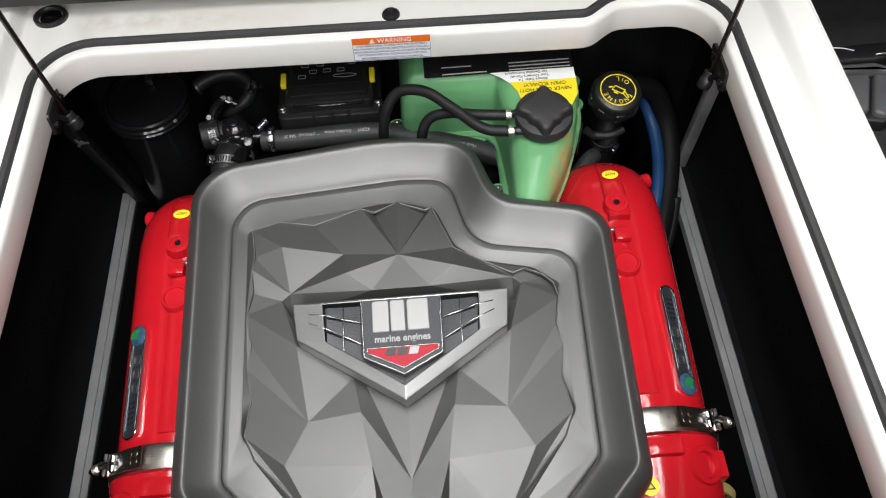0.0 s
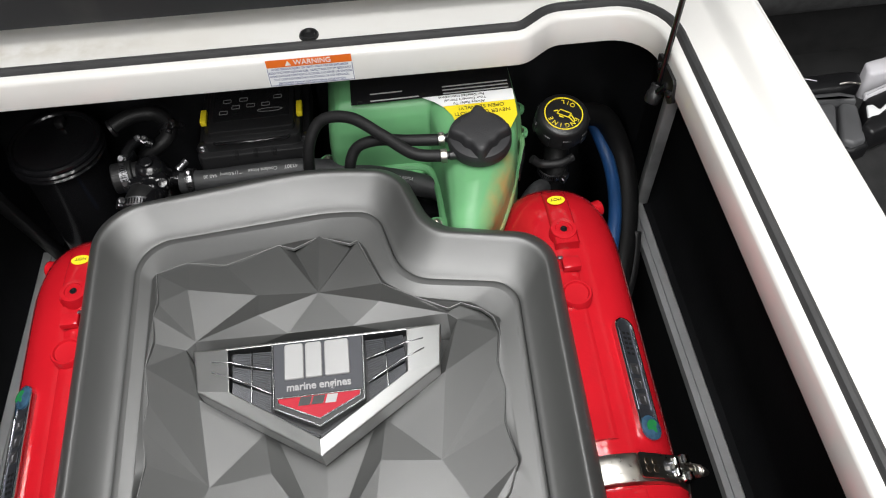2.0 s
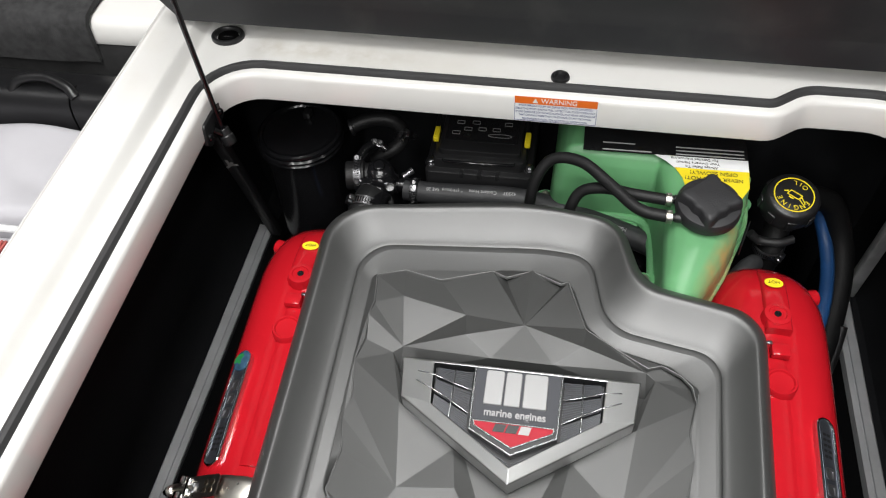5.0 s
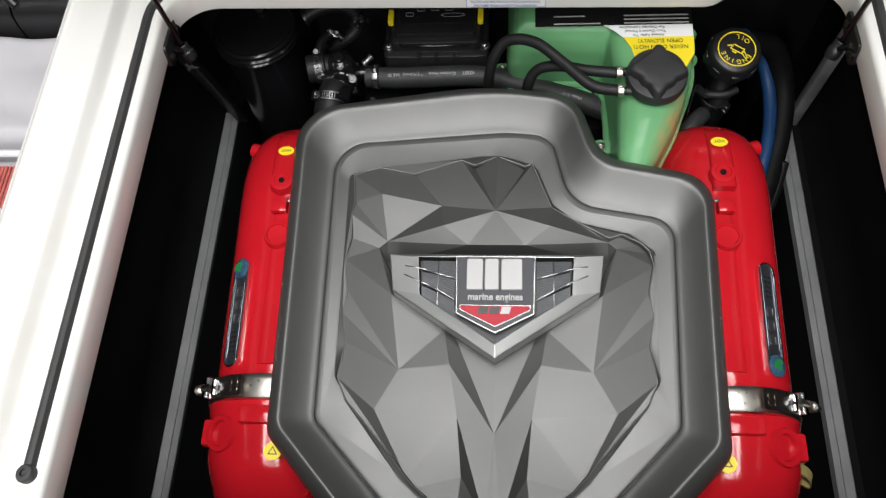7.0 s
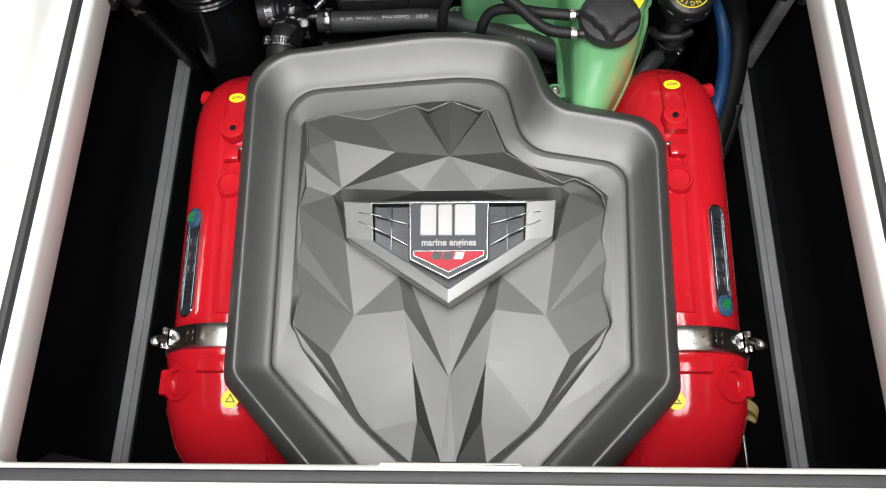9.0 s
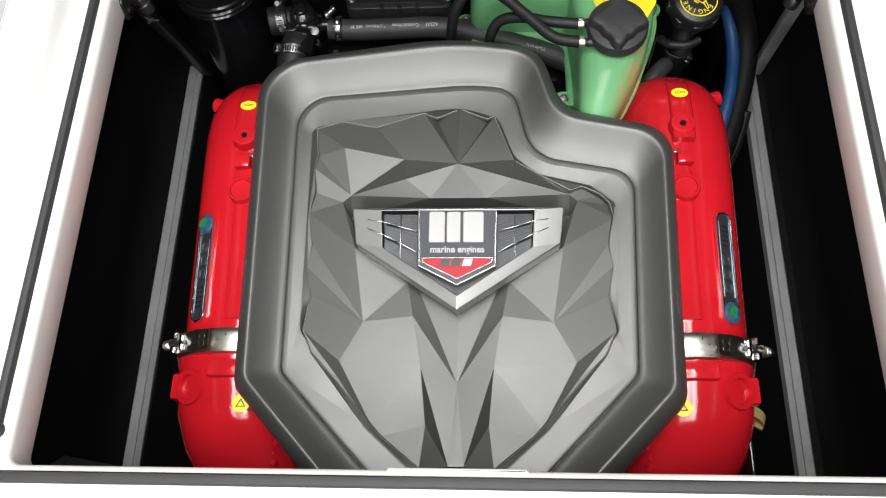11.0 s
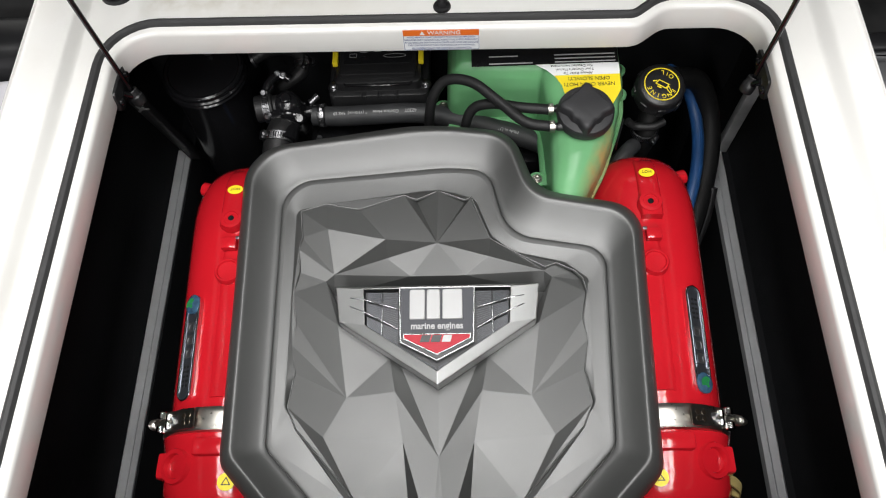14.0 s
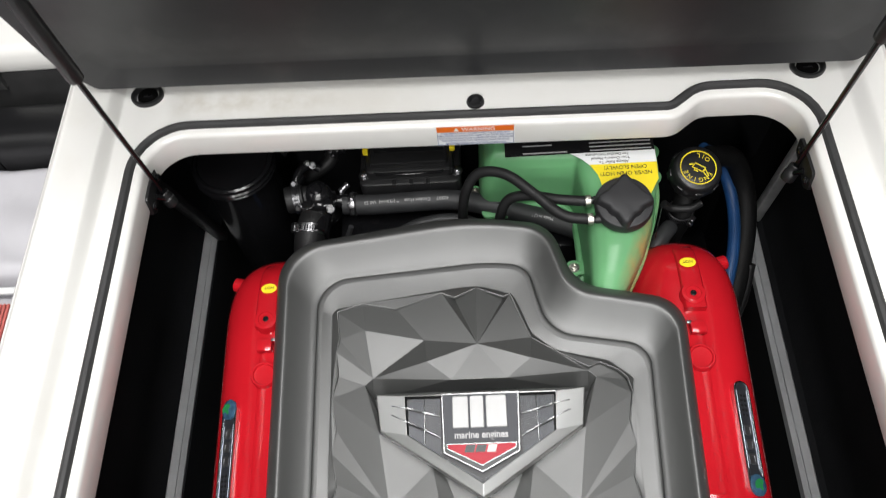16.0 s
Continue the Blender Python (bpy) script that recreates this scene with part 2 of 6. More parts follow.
def tube(bm, pts, r, n=12, sub=8, smooth=True, ripple=None):
    path = spline(pts, sub) if smooth else [Vector(q) for q in pts]
    t = (path[1] - path[0]).normalized()
    side = t.orthogonal().normalized()
    rings = []
    for i, q in enumerate(path):
        d = (path[min(i + 1, len(path) - 1)] - path[max(i - 1, 0)]).normalized()
        side = (side - d * side.dot(d)).normalized()
        up = d.cross(side)
        rr = r * (ripple(i) if ripple else 1)
        rings.append([q + (side * math.cos(2 * math.pi * k / n) + up * math.sin(2 * math.pi * k / n)) * rr for k in range(n)])
    loft(bm, rings)


def rounded(corners, k=6):
    """A closed outline with each corner (x, y, radius) rounded by k + 1 points."""
    out = []
    n = len(corners)
    for i, (x, y, r) in enumerate(corners):
        p = Vector((x, y))
        a = (Vector(corners[i - 1][:2]) - p)
        b = (Vector(corners[(i + 1) % n][:2]) - p)
        la, lb = a.length, b.length
        a, b = a / la, b / lb
        half = a.angle(b) / 2
        if half > 1.55:
            c = min(0.004, la * 0.4, lb * 0.4)
            out += [p + a * c * (1 - 2 * j / k) if j < k / 2 else p + b * c * (2 * j / k - 1) for j in range(k + 1)]
            continue
        cut = min(r / math.tan(half), la * 0.48, lb * 0.48)
        r2 = cut * math.tan(half)
        mid = (a + b).normalized()
        c = p + mid * (r2 / math.sin(half))
        p0, p1 = p + a * cut - c, p + b * cut - c
        ang = p0.angle_signed(p1)
        for j in range(k + 1):
            q = p0.copy()
            q.rotate(Matrix.Rotation(-ang * j / k, 2))
            out.append(c + q)
    return out


def inset(pts, d):
    """Move a closed outline inwards by d (outwards where d is negative)."""
    n = len(pts)
    area = sum(pts[i][0] * pts[(i + 1) % n][1] - pts[(i + 1) % n][0] * pts[i][1] for i in range(n))
    s = 1 if area > 0 else -1
    out = []
    for i in range(n):
        a, b, c = Vector(pts[i - 1]), Vector(pts[i]), Vector(pts[(i + 1) % n])
        e1, e2 = (b - a), (c - b)
        e1 = e1.normalized() if e1.length > 1e-9 else e2.normalized()
        e2 = e2.normalized() if e2.length > 1e-9 else e1
        n1, n2 = Vector((-e1.y, e1.x)) * s, Vector((-e2.y, e2.x)) * s
        m = (n1 + n2)
        m = m / max(0.35, m.length_squared / 2)
        out.append(b + m * d)
    return out


def lift(pts, z, m=None):
    out = [Vector((p[0], p[1], z if not callable(z) else z(p[0], p[1]))) for p in pts]
    return [m @ p for p in out] if m else out


def plate(bm, pts, m, thick, bev=0.0, z0=0.0):
    """A flat plate of that outline, its upper edge rounded off, in the frame m."""
    rings = [lift(pts, z0, m), lift(pts, z0 + thick - bev, m)]
    if bev:
        rings.append(lift(inset(pts, bev * 0.35), z0 + thick - bev * 0.35, m))
        rings.append(lift(inset(pts, bev), z0 + thick, m))
    loft(bm, rings)


def inside(p, poly):
    c = False
    n = len(poly)
    for i in range(n):
        a, b = poly[i], poly[i - 1]
        if (a[1] > p[1]) != (b[1] > p[1]) and p[0] < (b[0] - a[0]) * (p[1] - a[1]) / (b[1] - a[1]) + a[0]:
            c = not c
    return c


def fill(bm, loops, extra, extra_edges, zf, keep):
    """Triangles between outlines, through extra points and along extra edges."""
    pts, edges = [], []
    for lp in loops:
        o = len(pts)
        pts += [Vector(p[:2]) for p in lp]
        edges += [(o + i, o + (i + 1) % len(lp)) for i in range(len(lp))]
    o = len(pts)
    pts += [Vector(p[:2]) for p in extra]
    edges += [(o + a, o + b) for a, b in extra_edges]
    vs, _, fs, orig, _, _ = delaunay_2d_cdt(pts, edges, [], 0, 1e-6)
    made = [bm.verts.new((v.x, v.y, zf(v, orig[i]))) for i, v in enumerate(vs)]
    for f in fs:
        c = sum((vs[i] for i in f), Vector((0, 0))) / len(f)
        if keep(c):
            bm.faces.new([made[i] for i in f])
    bmesh.ops.delete(bm, geom=[v for v in bm.verts if not v.link_faces], context="VERTS")


def text_part(name, body, size, m, mat, parent, label="", depth=0.0002, bold=0.0):
    """Raised lettering in the built-in font; m places its centre, x along the line."""
    cu = bpy.data.curves.new(name, "FONT")
    cu.body, cu.size, cu.extrude, cu.offset = body, size, depth, bold
    cu.align_x, cu.align_y = "CENTER", "CENTER"
    tmp = bpy.data.objects.new(name, cu)
    me = bpy.data.meshes.new_from_object(tmp)
    bpy.data.objects.remove(tmp)
    bm = B()
    bm.from_mesh(me)
    bpy.data.meshes.remove(me)
    bmesh.ops.transform(bm, matrix=m, verts=bm.verts[:])
    return part(name, bm, mat, parent, label, smooth=0, fix=False)


def basis(o, ux, uy):
    """A frame at o with x along ux and y as near uy as can be."""
    x = Vector(ux).normalized()
    z = x.cross(Vector(uy)).normalized()
    y = z.cross(x)
    m = Matrix((x, y, z)).transposed().to_4x4()
    m.translation = o
    return m


# ---- the hatch coaming and the bay ----
CX = -0.011                      # the engine's middle line
DECK_Z = 0.80
HOLE = rounded([(-0.4215, 0.178, 0.012), (0.4015, 0.178, 0.012), (0.4015, 0.8195, 0.052), (0.285, 0.8215, 0.035), (0.248, 0.7925, 0.035), (-0.4215, 0.8075, 0.052)], 8)


def deck_height(x):
    """The side decks rise by a soft step outside the seal."""
    def step(d):
        d = min(1, max(0, d))
        return d * d * (3 - 2 * d)
    return DECK_Z + 0.017 * step((-0.464 - x) / 0.015) + 0.017 * step((x - 0.456) / 0.021)


def coaming():
    bm = B()
    x0, x1, y0, y1 = -0.532, 0.508, -1.3, 1.06
    lip = inset(HOLE, -0.013)
    xs = [x0, -0.526, -0.49] + [-0.479 + 0.0015 * i for i in range(11)] + [-0.44]
    xr = [0.43] + [0.456 + 0.0021 * i for i in range(11)] + [0.49, 0.502, x1]
    extra, edges = [], []
    for x in xs + xr:
        extra += [(x, y0), (x, y1)]
        edges.append((len(extra) - 2, len(extra) - 1))
    rect = [(x0, y0), (x1, y0), (x1, y1), (x0, y1)]
    fill(bm, [lip, rect], extra, edges, lambda v, o: deck_height(v.x), lambda c: not inside(c, lip))
    rows = [(-0.013, 0.0), (-0.0075, -0.0004), (-0.0045, -0.0012), (-0.0022, -0.0026), (-0.0007, -0.0048), (0, -0.0080), (0.0008, -0.038), (0.0002, -0.0405), (-0.0025, -0.042), (-0.03, -0.042), (-0.032, -0.02)]
    loft(bm, [lift(inset(HOLE, d), DECK_Z + z) for d, z in rows], False, False)
    # outer sides, with a rounded shoulder
    for x, s in ((x0, -1), (x1, 1)):
        prof = [(0, 0), (0.0025 * s, -0.0007), (0.0043 * s, -0.0025), (0.005 * s, -0.006), (0.005 * s, -0.62)]
        loft(bm, [[(x + dx, y, deck_height(x) + dz) for y in (y0, y1)] for dx, dz in prof], False, False, False)
    loft(bm, [[(x, y1, z) for x in (x0, x1)] for z in (deck_height(x0), 0.2)], False, False, False)
    bmesh.ops.remove_doubles(bm, verts=bm.verts[:], dist=0.0002)
    ob = solo("deck_coaming", bm, GELCOAT, "white gelcoat deck around the open engine hatch, lightly soiled", "boat deck", kind="structure")
    return ob


coaming()

# the seal on the lip: a D-shaped bead, round three sides, and a straight strip on the near side
SEAL = [(-0.0105, -0.001), (-0.0108, 0.003), (-0.0128, 0.0058), (-0.0162, 0.007), (-0.0196, 0.0058), (-0.0217, 0.003), (-0.0220, -0.001)]
seal = thing("hatch_seal", (0, 0.5, DECK_Z), "dark grey rubber seal running round the hatch opening", "seal")
bm = B()
loops = []
for d, z in SEAL:
    off = inset(HOLE, d)
    off = off[17:] + off[:1]
    off[0] = Vector((off[1].x, 0.212))
    off[-1] = Vector((off[-2].x + (off[-1].x - off[-2].x), 0.212))
    loops.append(lift(off, DECK_Z + z))
loft(bm, loops, False, False, False)
part("bead", bm, RUBBER, seal)
for x in (-0.4378, 0.4178):
    bm = B()
    lathe(bm, (x, 0.208, DECK_Z), (0, 0, 1), [(0.0088, -0.002), (0.0088, 0.006), (0.007, 0.0085), (0.0035, 0.009), (0.003, 0.0065), (0.001, 0.006)], 20)
    part("end_plug", bm, RUBBER, seal, "round rubber end plug")
bm = B()
prof = [(0.1605, -0.001), (0.1605, 0.003), (0.162, 0.0055), (0.166, 0.0065), (0.170, 0.0055), (0.1715, 0.003), (0.1715, -0.001)]
loft(bm, [[V(x, y, deck_height(x) + z) for x in [-0.532 + 0.0052 * i for i in range(201)]] for y, z in prof], False, False, False)
part("strip", bm, RUBBER, seal, "straight rubber strip along the near lip")

# latch tab on the near lip
bm = B()
plate(bm, rounded([(-0.068, 0.176, 0.002), (0.062, 0.176, 0.002), (0.059, 0.1797, 0.001), (-0.065, 0.1797, 0.001)], 3), Matrix.Translation((0, 0, DECK_Z - 0.012)), 0.010, 0.002)
solo("latch_tab", bm, GELCOAT, "low white gelcoat tab on the hatch lip", "trim", kind="structure")


def bay():
    """The black lining: side walls, ends, shelves and floor."""
    rows = [("wall_north", (-0.01, 1.035, 0.42), (1.06, 0.02, 0.66)), ("wall_south", (-0.01, -0.12, 0.42), (1.06, 0.02, 0.66))]
    for name, c, s in rows:
        bm = B()
        box(bm, c, s)
        solo(name, bm, LINER, "black lined wall of the engine bay", "wall", kind="structure", smooth=0)
    bm = B()
    box(bm, (-0.01, 0.46, 0.09), (1.06, 1.18, 0.02))
    solo("floor", bm, LINER, "black bilge floor below the engine", "floor", kind="structure", smooth=0)
    # carpeted shelves outside the stringers, rising to the hull side
    for s, name in ((-1, "wall_west"), (1, "wall_east")):
        bm = B()
        prof = [(0.474, 0.348), (0.488, 0.350), (0.500, 0.358), (0.508, 0.380), (0.512, 0.45), (0.515, 0.60), (0.515, 0.75), (0.526, 0.75), (0.526, 0.10), (0.474, 0.10)]
        loft(bm, [[(-0.013 + s * u, y, z) for u, z in prof] for y in (-0.1, 0.2, 0.5, 0.8, 1.022)])
        solo(name, bm, LINER, "black carpeted hull side beside the stringer", "wall", kind="structure")


bay()


def stringer(x0, x1, name):
    """Extruded grey rail with grooves along its top, on a black web."""
    st = thing(name, ((x0 + x1) / 2, 0.5, 0.10), "grey aluminium rail capping a black stringer beside the engine", "rail", "engine bay rails")
    bm = B()
    s = 1 if x0 > 0 else -1
    a, b = (x0, x1) if s > 0 else (x1, x0)          # a: engine side
    u = [a, a + 0.006 * s, a + 0.0065 * s, a + 0.0078 * s, a + 0.0083 * s, b - 0.002 * s, b, b]
    z = [0.352, 0.356, 0.3545, 0.3545, 0.3575, 0.360, 0.358, 0.335]
    prof = list(zip(u, z)) + [(a, 0.335)]
    loft(bm, [[(x, y, zz) for x, zz in prof] for y in (-0.08, 0.3, 0.6, 0.912 if s > 0 else 0.932)])
    part("rail_cap", bm, ALU, st, smooth=25)
    bm = B()
    box(bm, ((a + b) / 2, 0.45, 0.2175), (abs(b - a) - 0.004, 1.0, 0.235))
    part("web", bm, LINER, st, smooth=0)
    return st


stringer(0.455, 0.476, "stringer_rail")
stringer(-0.512, -0.490, "stringer_rail")


def hatch_leg(x, y, lean, back, mat, sticker):
    """Upright bar between the rail and the deck."""
    lg = thing("upright_bar", (x, y, 0.35), "square metal upright rising from the rail to the deck", "bar", "uprights of the hatch")
    bm = B()
    p0, p1 = V(x, y, 0.355), V(x + lean, y - back, 0.765)
    m = basis((p0 + p1) / 2, (1, 0, 0), p1 - p0)
    box(bm, (0, 0, 0), (0.019, (p1 - p0).length, 0.016), None, 0.003)
    bmesh.ops.transform(bm, matrix=m, verts=bm.verts[:])
    part("bar", bm, mat, lg)
    bm = B()
    box(bm, (x, y + 0.008, 0.346), (0.021, 0.020, 0.014), None, 0.003)
    part("foot", bm, mat, lg)
    if sticker:
        bm = B()
        o = m @ V(0.0, 0.032, 0.0084)
        f = basis(o, m.to_3x3() @ V(0.6, 0.8, 0), m.to_3x3() @ V(-0.8, 0.6, 0))
        for dx, dy, ang in ((0, 0, 0), (0.005, 0.0045, 40), (0.005, -0.0045, -40)):
            box(bm, f @ V(dx, dy, 0), (0.022 if not ang else 0.015, 0.0042, 0.0008), f.to_3x3() @ Matrix.Rotation(radians(ang), 3, "Z"))
        part("arrow_sticker", bm, INK_GREY, lg, "pale grey arrow sticker", smooth=0)
    else:
        bm = B()
        cyl(bm, m @ V(0, 0.12, 0.006), m @ V(0, 0.12, 0.0105), 0.0045, 12)
        part("screw", bm, STEEL, lg)
    return lg


DARK_BAR = material("black_bar", (0.035, 0.035, 0.037), 0.4, vary=0.3, vary_scale=20)
BAR = material("scuffed_grey_bar", (0.60, 0.61, 0.61), 0.35, 0.0, vary=0.5, vary_scale=18, rough_vary=0.15)
hatch_leg(0.474, 0.905, 0.004, 0.045, BAR, False)
hatch_leg(-0.509, 0.923, 0.060, 0.114, DARK_BAR, True)


def strut(s, low, top, lean, wall, by):
    """Gas strut: bracket plate on the lip, stud, barrel socket, thin rod and the black cylinder above."""
    low, top = Vector(low), Vector(top)
    st = thing("gas_strut", low, "thin black gas strut holding the hatch lid open", "gas strut", "gas struts of the hatch")
    bm = B()
    out = rounded([(-0.030, -0.012, 0.004), (-0.020, -0.021, 0.005), (0.030, -0.012, 0.006), (0.034, 0.012, 0.006), (-0.024, 0.014, 0.006)], 4)
    plate(bm, out, basis((s * (wall + 0.0005), by, 0.766), (0, 1, 0), (0, 0, 1)), 0.005, 0.001, -0.0025)
    br = part("bracket", bm, BLACK_PLASTIC, st)
    for dy, dz in ((-0.020, -0.006), (0.020, 0.001)):
        bm = B()
        lathe(bm, (s * (wall - 0.002), by + dy, 0.766 + dz), (-s, 0, 0), [(0.0050, 0), (0.0050, 0.002), (0.0038, 0.0036), (0.001, 0.0042)], 12)
        part("bolt", bm, BLACK_PAINT, br)
    mid = low.lerp(top, 0.5)
    bm = B()
    cyl(bm, (s * (wall - 0.001), by - 0.006, 0.760), mid, 0.0042, 12)
    part("stud", bm, BLACK_PAINT, st)
    d = (top - low).normalized()
    length = (top - low).length
    bm = B()
    lathe(bm, low, d, [(0.005, 0), (0.0082, 0.0015), (0.0092, 0.005), (0.0092, length * 0.55), (0.0080, length * 0.62), (0.0080, length - 0.001), (0.0072, length), (0.0045, length - 0.0008), (0.0042, length - 0.002)], 20)
    part("barrel_socket", bm, BLACK_PLASTIC, st)
    up = Vector(lean).normalized()
    bm = B()
    cyl(bm, top - up * 0.004, top + up * 0.25, 0.0033, 12)
    part("rod", bm, BLACK_PAINT, st, "dark polished rod")
    bm = B()
    lathe(bm, top + up * 0.242, up, [(0.004, 0), (0.0085, 0.002), (0.009, 0.006), (0.009, 0.28), (0.006, 0.288)], 16)
    part("cylinder", bm, BLACK_PLASTIC, st)
    return st


strut(1, (0.387, 0.738, 0.727), (0.396, 0.746, 0.748), (0.010, -0.046, 0.56), 0.3995, 0.735)
strut(-1, (-0.404, 0.748, 0.731), (-0.413, 0.754, 0.752), (0.010, -0.046, 0.56), 0.4195, 0.748)


def sockets():
    for x, y in ((-0.434, 0.876), (0.419, 0.859)):
        hs = thing("hinge_socket", (x, y, DECK_Z), "black oval hinge socket let into the deck", "socket", "hinge sockets")
        bm = B()
        lathe(bm, (0, 0, 0), (0, 0, 1), [(0.0195, -0.01), (0.0195, 0.0025), (0.0185, 0.004), (0.0155, 0.004), (0.0140, 0.0022), (0.0135, -0.002)], 28, False, False)
        bmesh.ops.transform(bm, matrix=Matrix.Translation((x, y, DECK_Z + 0.0015)) @ Matrix.Diagonal((1.12, 0.98, 1, 1)), verts=bm.verts[:])
        part("rim", bm, BLACK_PLASTIC, hs)
        # the deck is uncut here: a flat black disc paints the hollow's shade
        bm = B()
        cyl(bm, (x, y, DECK_Z - 0.004), (x, y, DECK_Z + 0.0012), 0.0138, 24)
        part("shade_disc", bm, SOCKET_SHADE, hs, "flat near-black disc in place of the socket's shaded depth")
        bm = B()
        box(bm, (x, y, DECK_Z - 0.0035), (0.014, 0.006, 0.010), None, 0.0015)
        part("pin", bm, BLACK_PAINT, hs)
    pl = thing("deck_plug", (0.0, 0.834, DECK_Z), "small round black plug in the white deck", "plug")
    bm = B()
    lathe(bm, (0.0, 0.834, DECK_Z), (0, 0, 1), [(0.0115, -0.004), (0.0115, 0.0015), (0.0105, 0.0035), (0.0075, 0.004), (0.006, 0.001), (0.002, 0.0005)], 24)
    part("rim", bm, BLACK_PLASTIC, pl)


sockets()


def lid():
    """The open hatch lid standing at the back, its black underside to the camera."""
    ld = thing("engine_hatch", (-0.015, 0.87, 0.83), "open engine hatch lid with a glossy black underside", "hatch")
    lean = radians(LID_LEAN)
    m = Matrix.Translation((-0.012, 0.855, 0.826)) @ Matrix.Rotation(radians(-1.67), 4, "Z") @ Matrix.Rotation(radians(90) + lean, 4, "X")
    w, h = 0.478, 0.66

    def ring(d):
        r = max(0.004, 0.012 - d)
        return rounded([(-w + d, d, r), (w - d, d, r), (w + 0.022 - d, 0.05 + d * 0.6, r), (w + 0.022 - d, h - d, r), (-w - 0.022 + d, h - d, r), (-w - 0.022 + d, 0.05 + d * 0.6, r)], 5)
    bm = B()
    rows = [(0, -0.03), (0, -0.003), (0.002, 0), (0.005, -0.0004), (0.033, -0.0105), (0.036, -0.0112), (0.05, -0.012)]
    loft(bm, [lift(ring(d), z, m) for d, z in rows], True, True)
    part("underside", bm, LID, ld, smooth=30)
    bm = B()
    loft(bm, [lift(ring(d), z, m) for d, z in ((-0.004, -0.031), (-0.006, -0.04), (-0.004, -0.055), (0.01, -0.06))])
    part("top_skin", bm, GELCOAT, ld, "white gelcoat top skin")
    for x, y in ((-0.434, 0.914), (0.419, 0.890)):
        bm = B()
        box(bm, (x, y, 0.822), (0.028, 0.018, 0.05), None, 0.004)
        part("hinge", bm, BLACK_PLASTIC, ld)
    return ld


LID_LEAN = 14.0
lid()


def warning_label():
    lb = thing("warning_label", (-0.002, 0.799, 0.76), "white and orange warning sticker on the hatch lip", "warning label")
    m = basis((-0.002, 0.7973, 0.7807), (0.097, -0.0022, 0), (0, 0.02, 1)) @ Matrix.Diagonal((1, 1.10, 1, 1))
    # it follows the lip's face
    bm = B()
    plate(bm, rounded([(-0.0495, -0.0175, 0.001), (0.0495, -0.0175, 0.001), (0.0495, 0.0165, 0.001), (-0.0495, 0.0165, 0.001)], 2), m, 0.0006, 0, 0.0)
    part("backing", bm, PAPER, lb, smooth=0)
    bm = B()
    plate(bm, [(-0.0487, 0.0065), (0.0487, 0.0065), (0.0487, 0.0158), (-0.0487, 0.0158)], m, 0.0003, 0, 0.0006)
    part("header", bm, ORANGE, lb, smooth=0)
    text_part("lettering", "WARNING", 0.0088, m @ Matrix.Translation((0.004, 0.0111, 0.0011)), PAPER, lb)
    bm = B()
    plate(bm, [(-0.0275, 0.0082), (-0.0205, 0.0082), (-0.024, 0.0142)], m, 0.0003, 0, 0.0009)
    part("triangle", bm, PAPER, lb, smooth=0)
    lines = ("AVOID SERIOUS INJURY OR DEATH FROM FIRE OR EXPLOSION", "RESULTING FROM LEAKING FUEL. INSPECT FUEL SYSTEM REGULARLY.", "AVOID GASOLINE CONTAINING ALCOHOL AND NEVER USE GASOLINE", "THAT CONTAINS MORE THAN 10% ETHANOL OR ANY METHANOL.", "SEE OWNERS MANUAL FOR ADDITIONAL INFORMATION.")
    for k, (line, wdt) in enumerate(zip(lines, (0.088, 0.095, 0.095, 0.087, 0.078))):
        tx = text_part("print_line", line, 0.0040, Matrix.Identity(4), BLUE_INK, lb)
        xs = [v.co.x for v in tx.data.vertices]
        fit = m @ Matrix.Translation((0, 0.0040 - k * 0.0044 - (0.0006 if k == 4 else 0), 0.0008)) @ Matrix.Diagonal((wdt / (max(xs) - min(xs)), 0.92, 1, 1))
        tx.data.transform(fit)
    bm = B()
    for a, b, c, d in ((-0.0488, 0.0488, -0.0168, -0.0162), (-0.0488, -0.0482, -0.0168, 0.006), (0.0482, 0.0488, -0.0168, 0.006)):
        plate(bm, [(a, c), (b, c), (b, d), (a, d)], m, 0.0003, 0, 0.0006)
    part("border", bm, BLUE_INK, lb, smooth=0)


warning_label()


# ---- the engine cover ----
def cover_z(y):
    return 0.655 + 0.075 * (y - 0.30)


OUTER = [(-0.264, 0.707, 0.060), (-0.020, 0.742, 0.5), (0.101, 0.724, 0.05), (0.130, 0.637, 0.05), (0.262, 0.608, 0.045), (0.256, 0.276, 0.03), (0.095, 0.110, 0.03), (-0.095, 0.110, 0.03), (-0.258, 0.288, 0.03)]
GROOVE = [(-0.206, 0.652, 0.042), (0.014, 0.669, 0.4), (0.066, 0.662, 0.03), (0.088, 0.570, 0.05), (0.210, 0.548, 0.030), (0.202, 0.303, 0.02), (0.068, 0.163, 0.03), (-0.068, 0.163, 0.03), (-0.202, 0.305, 0.02)]
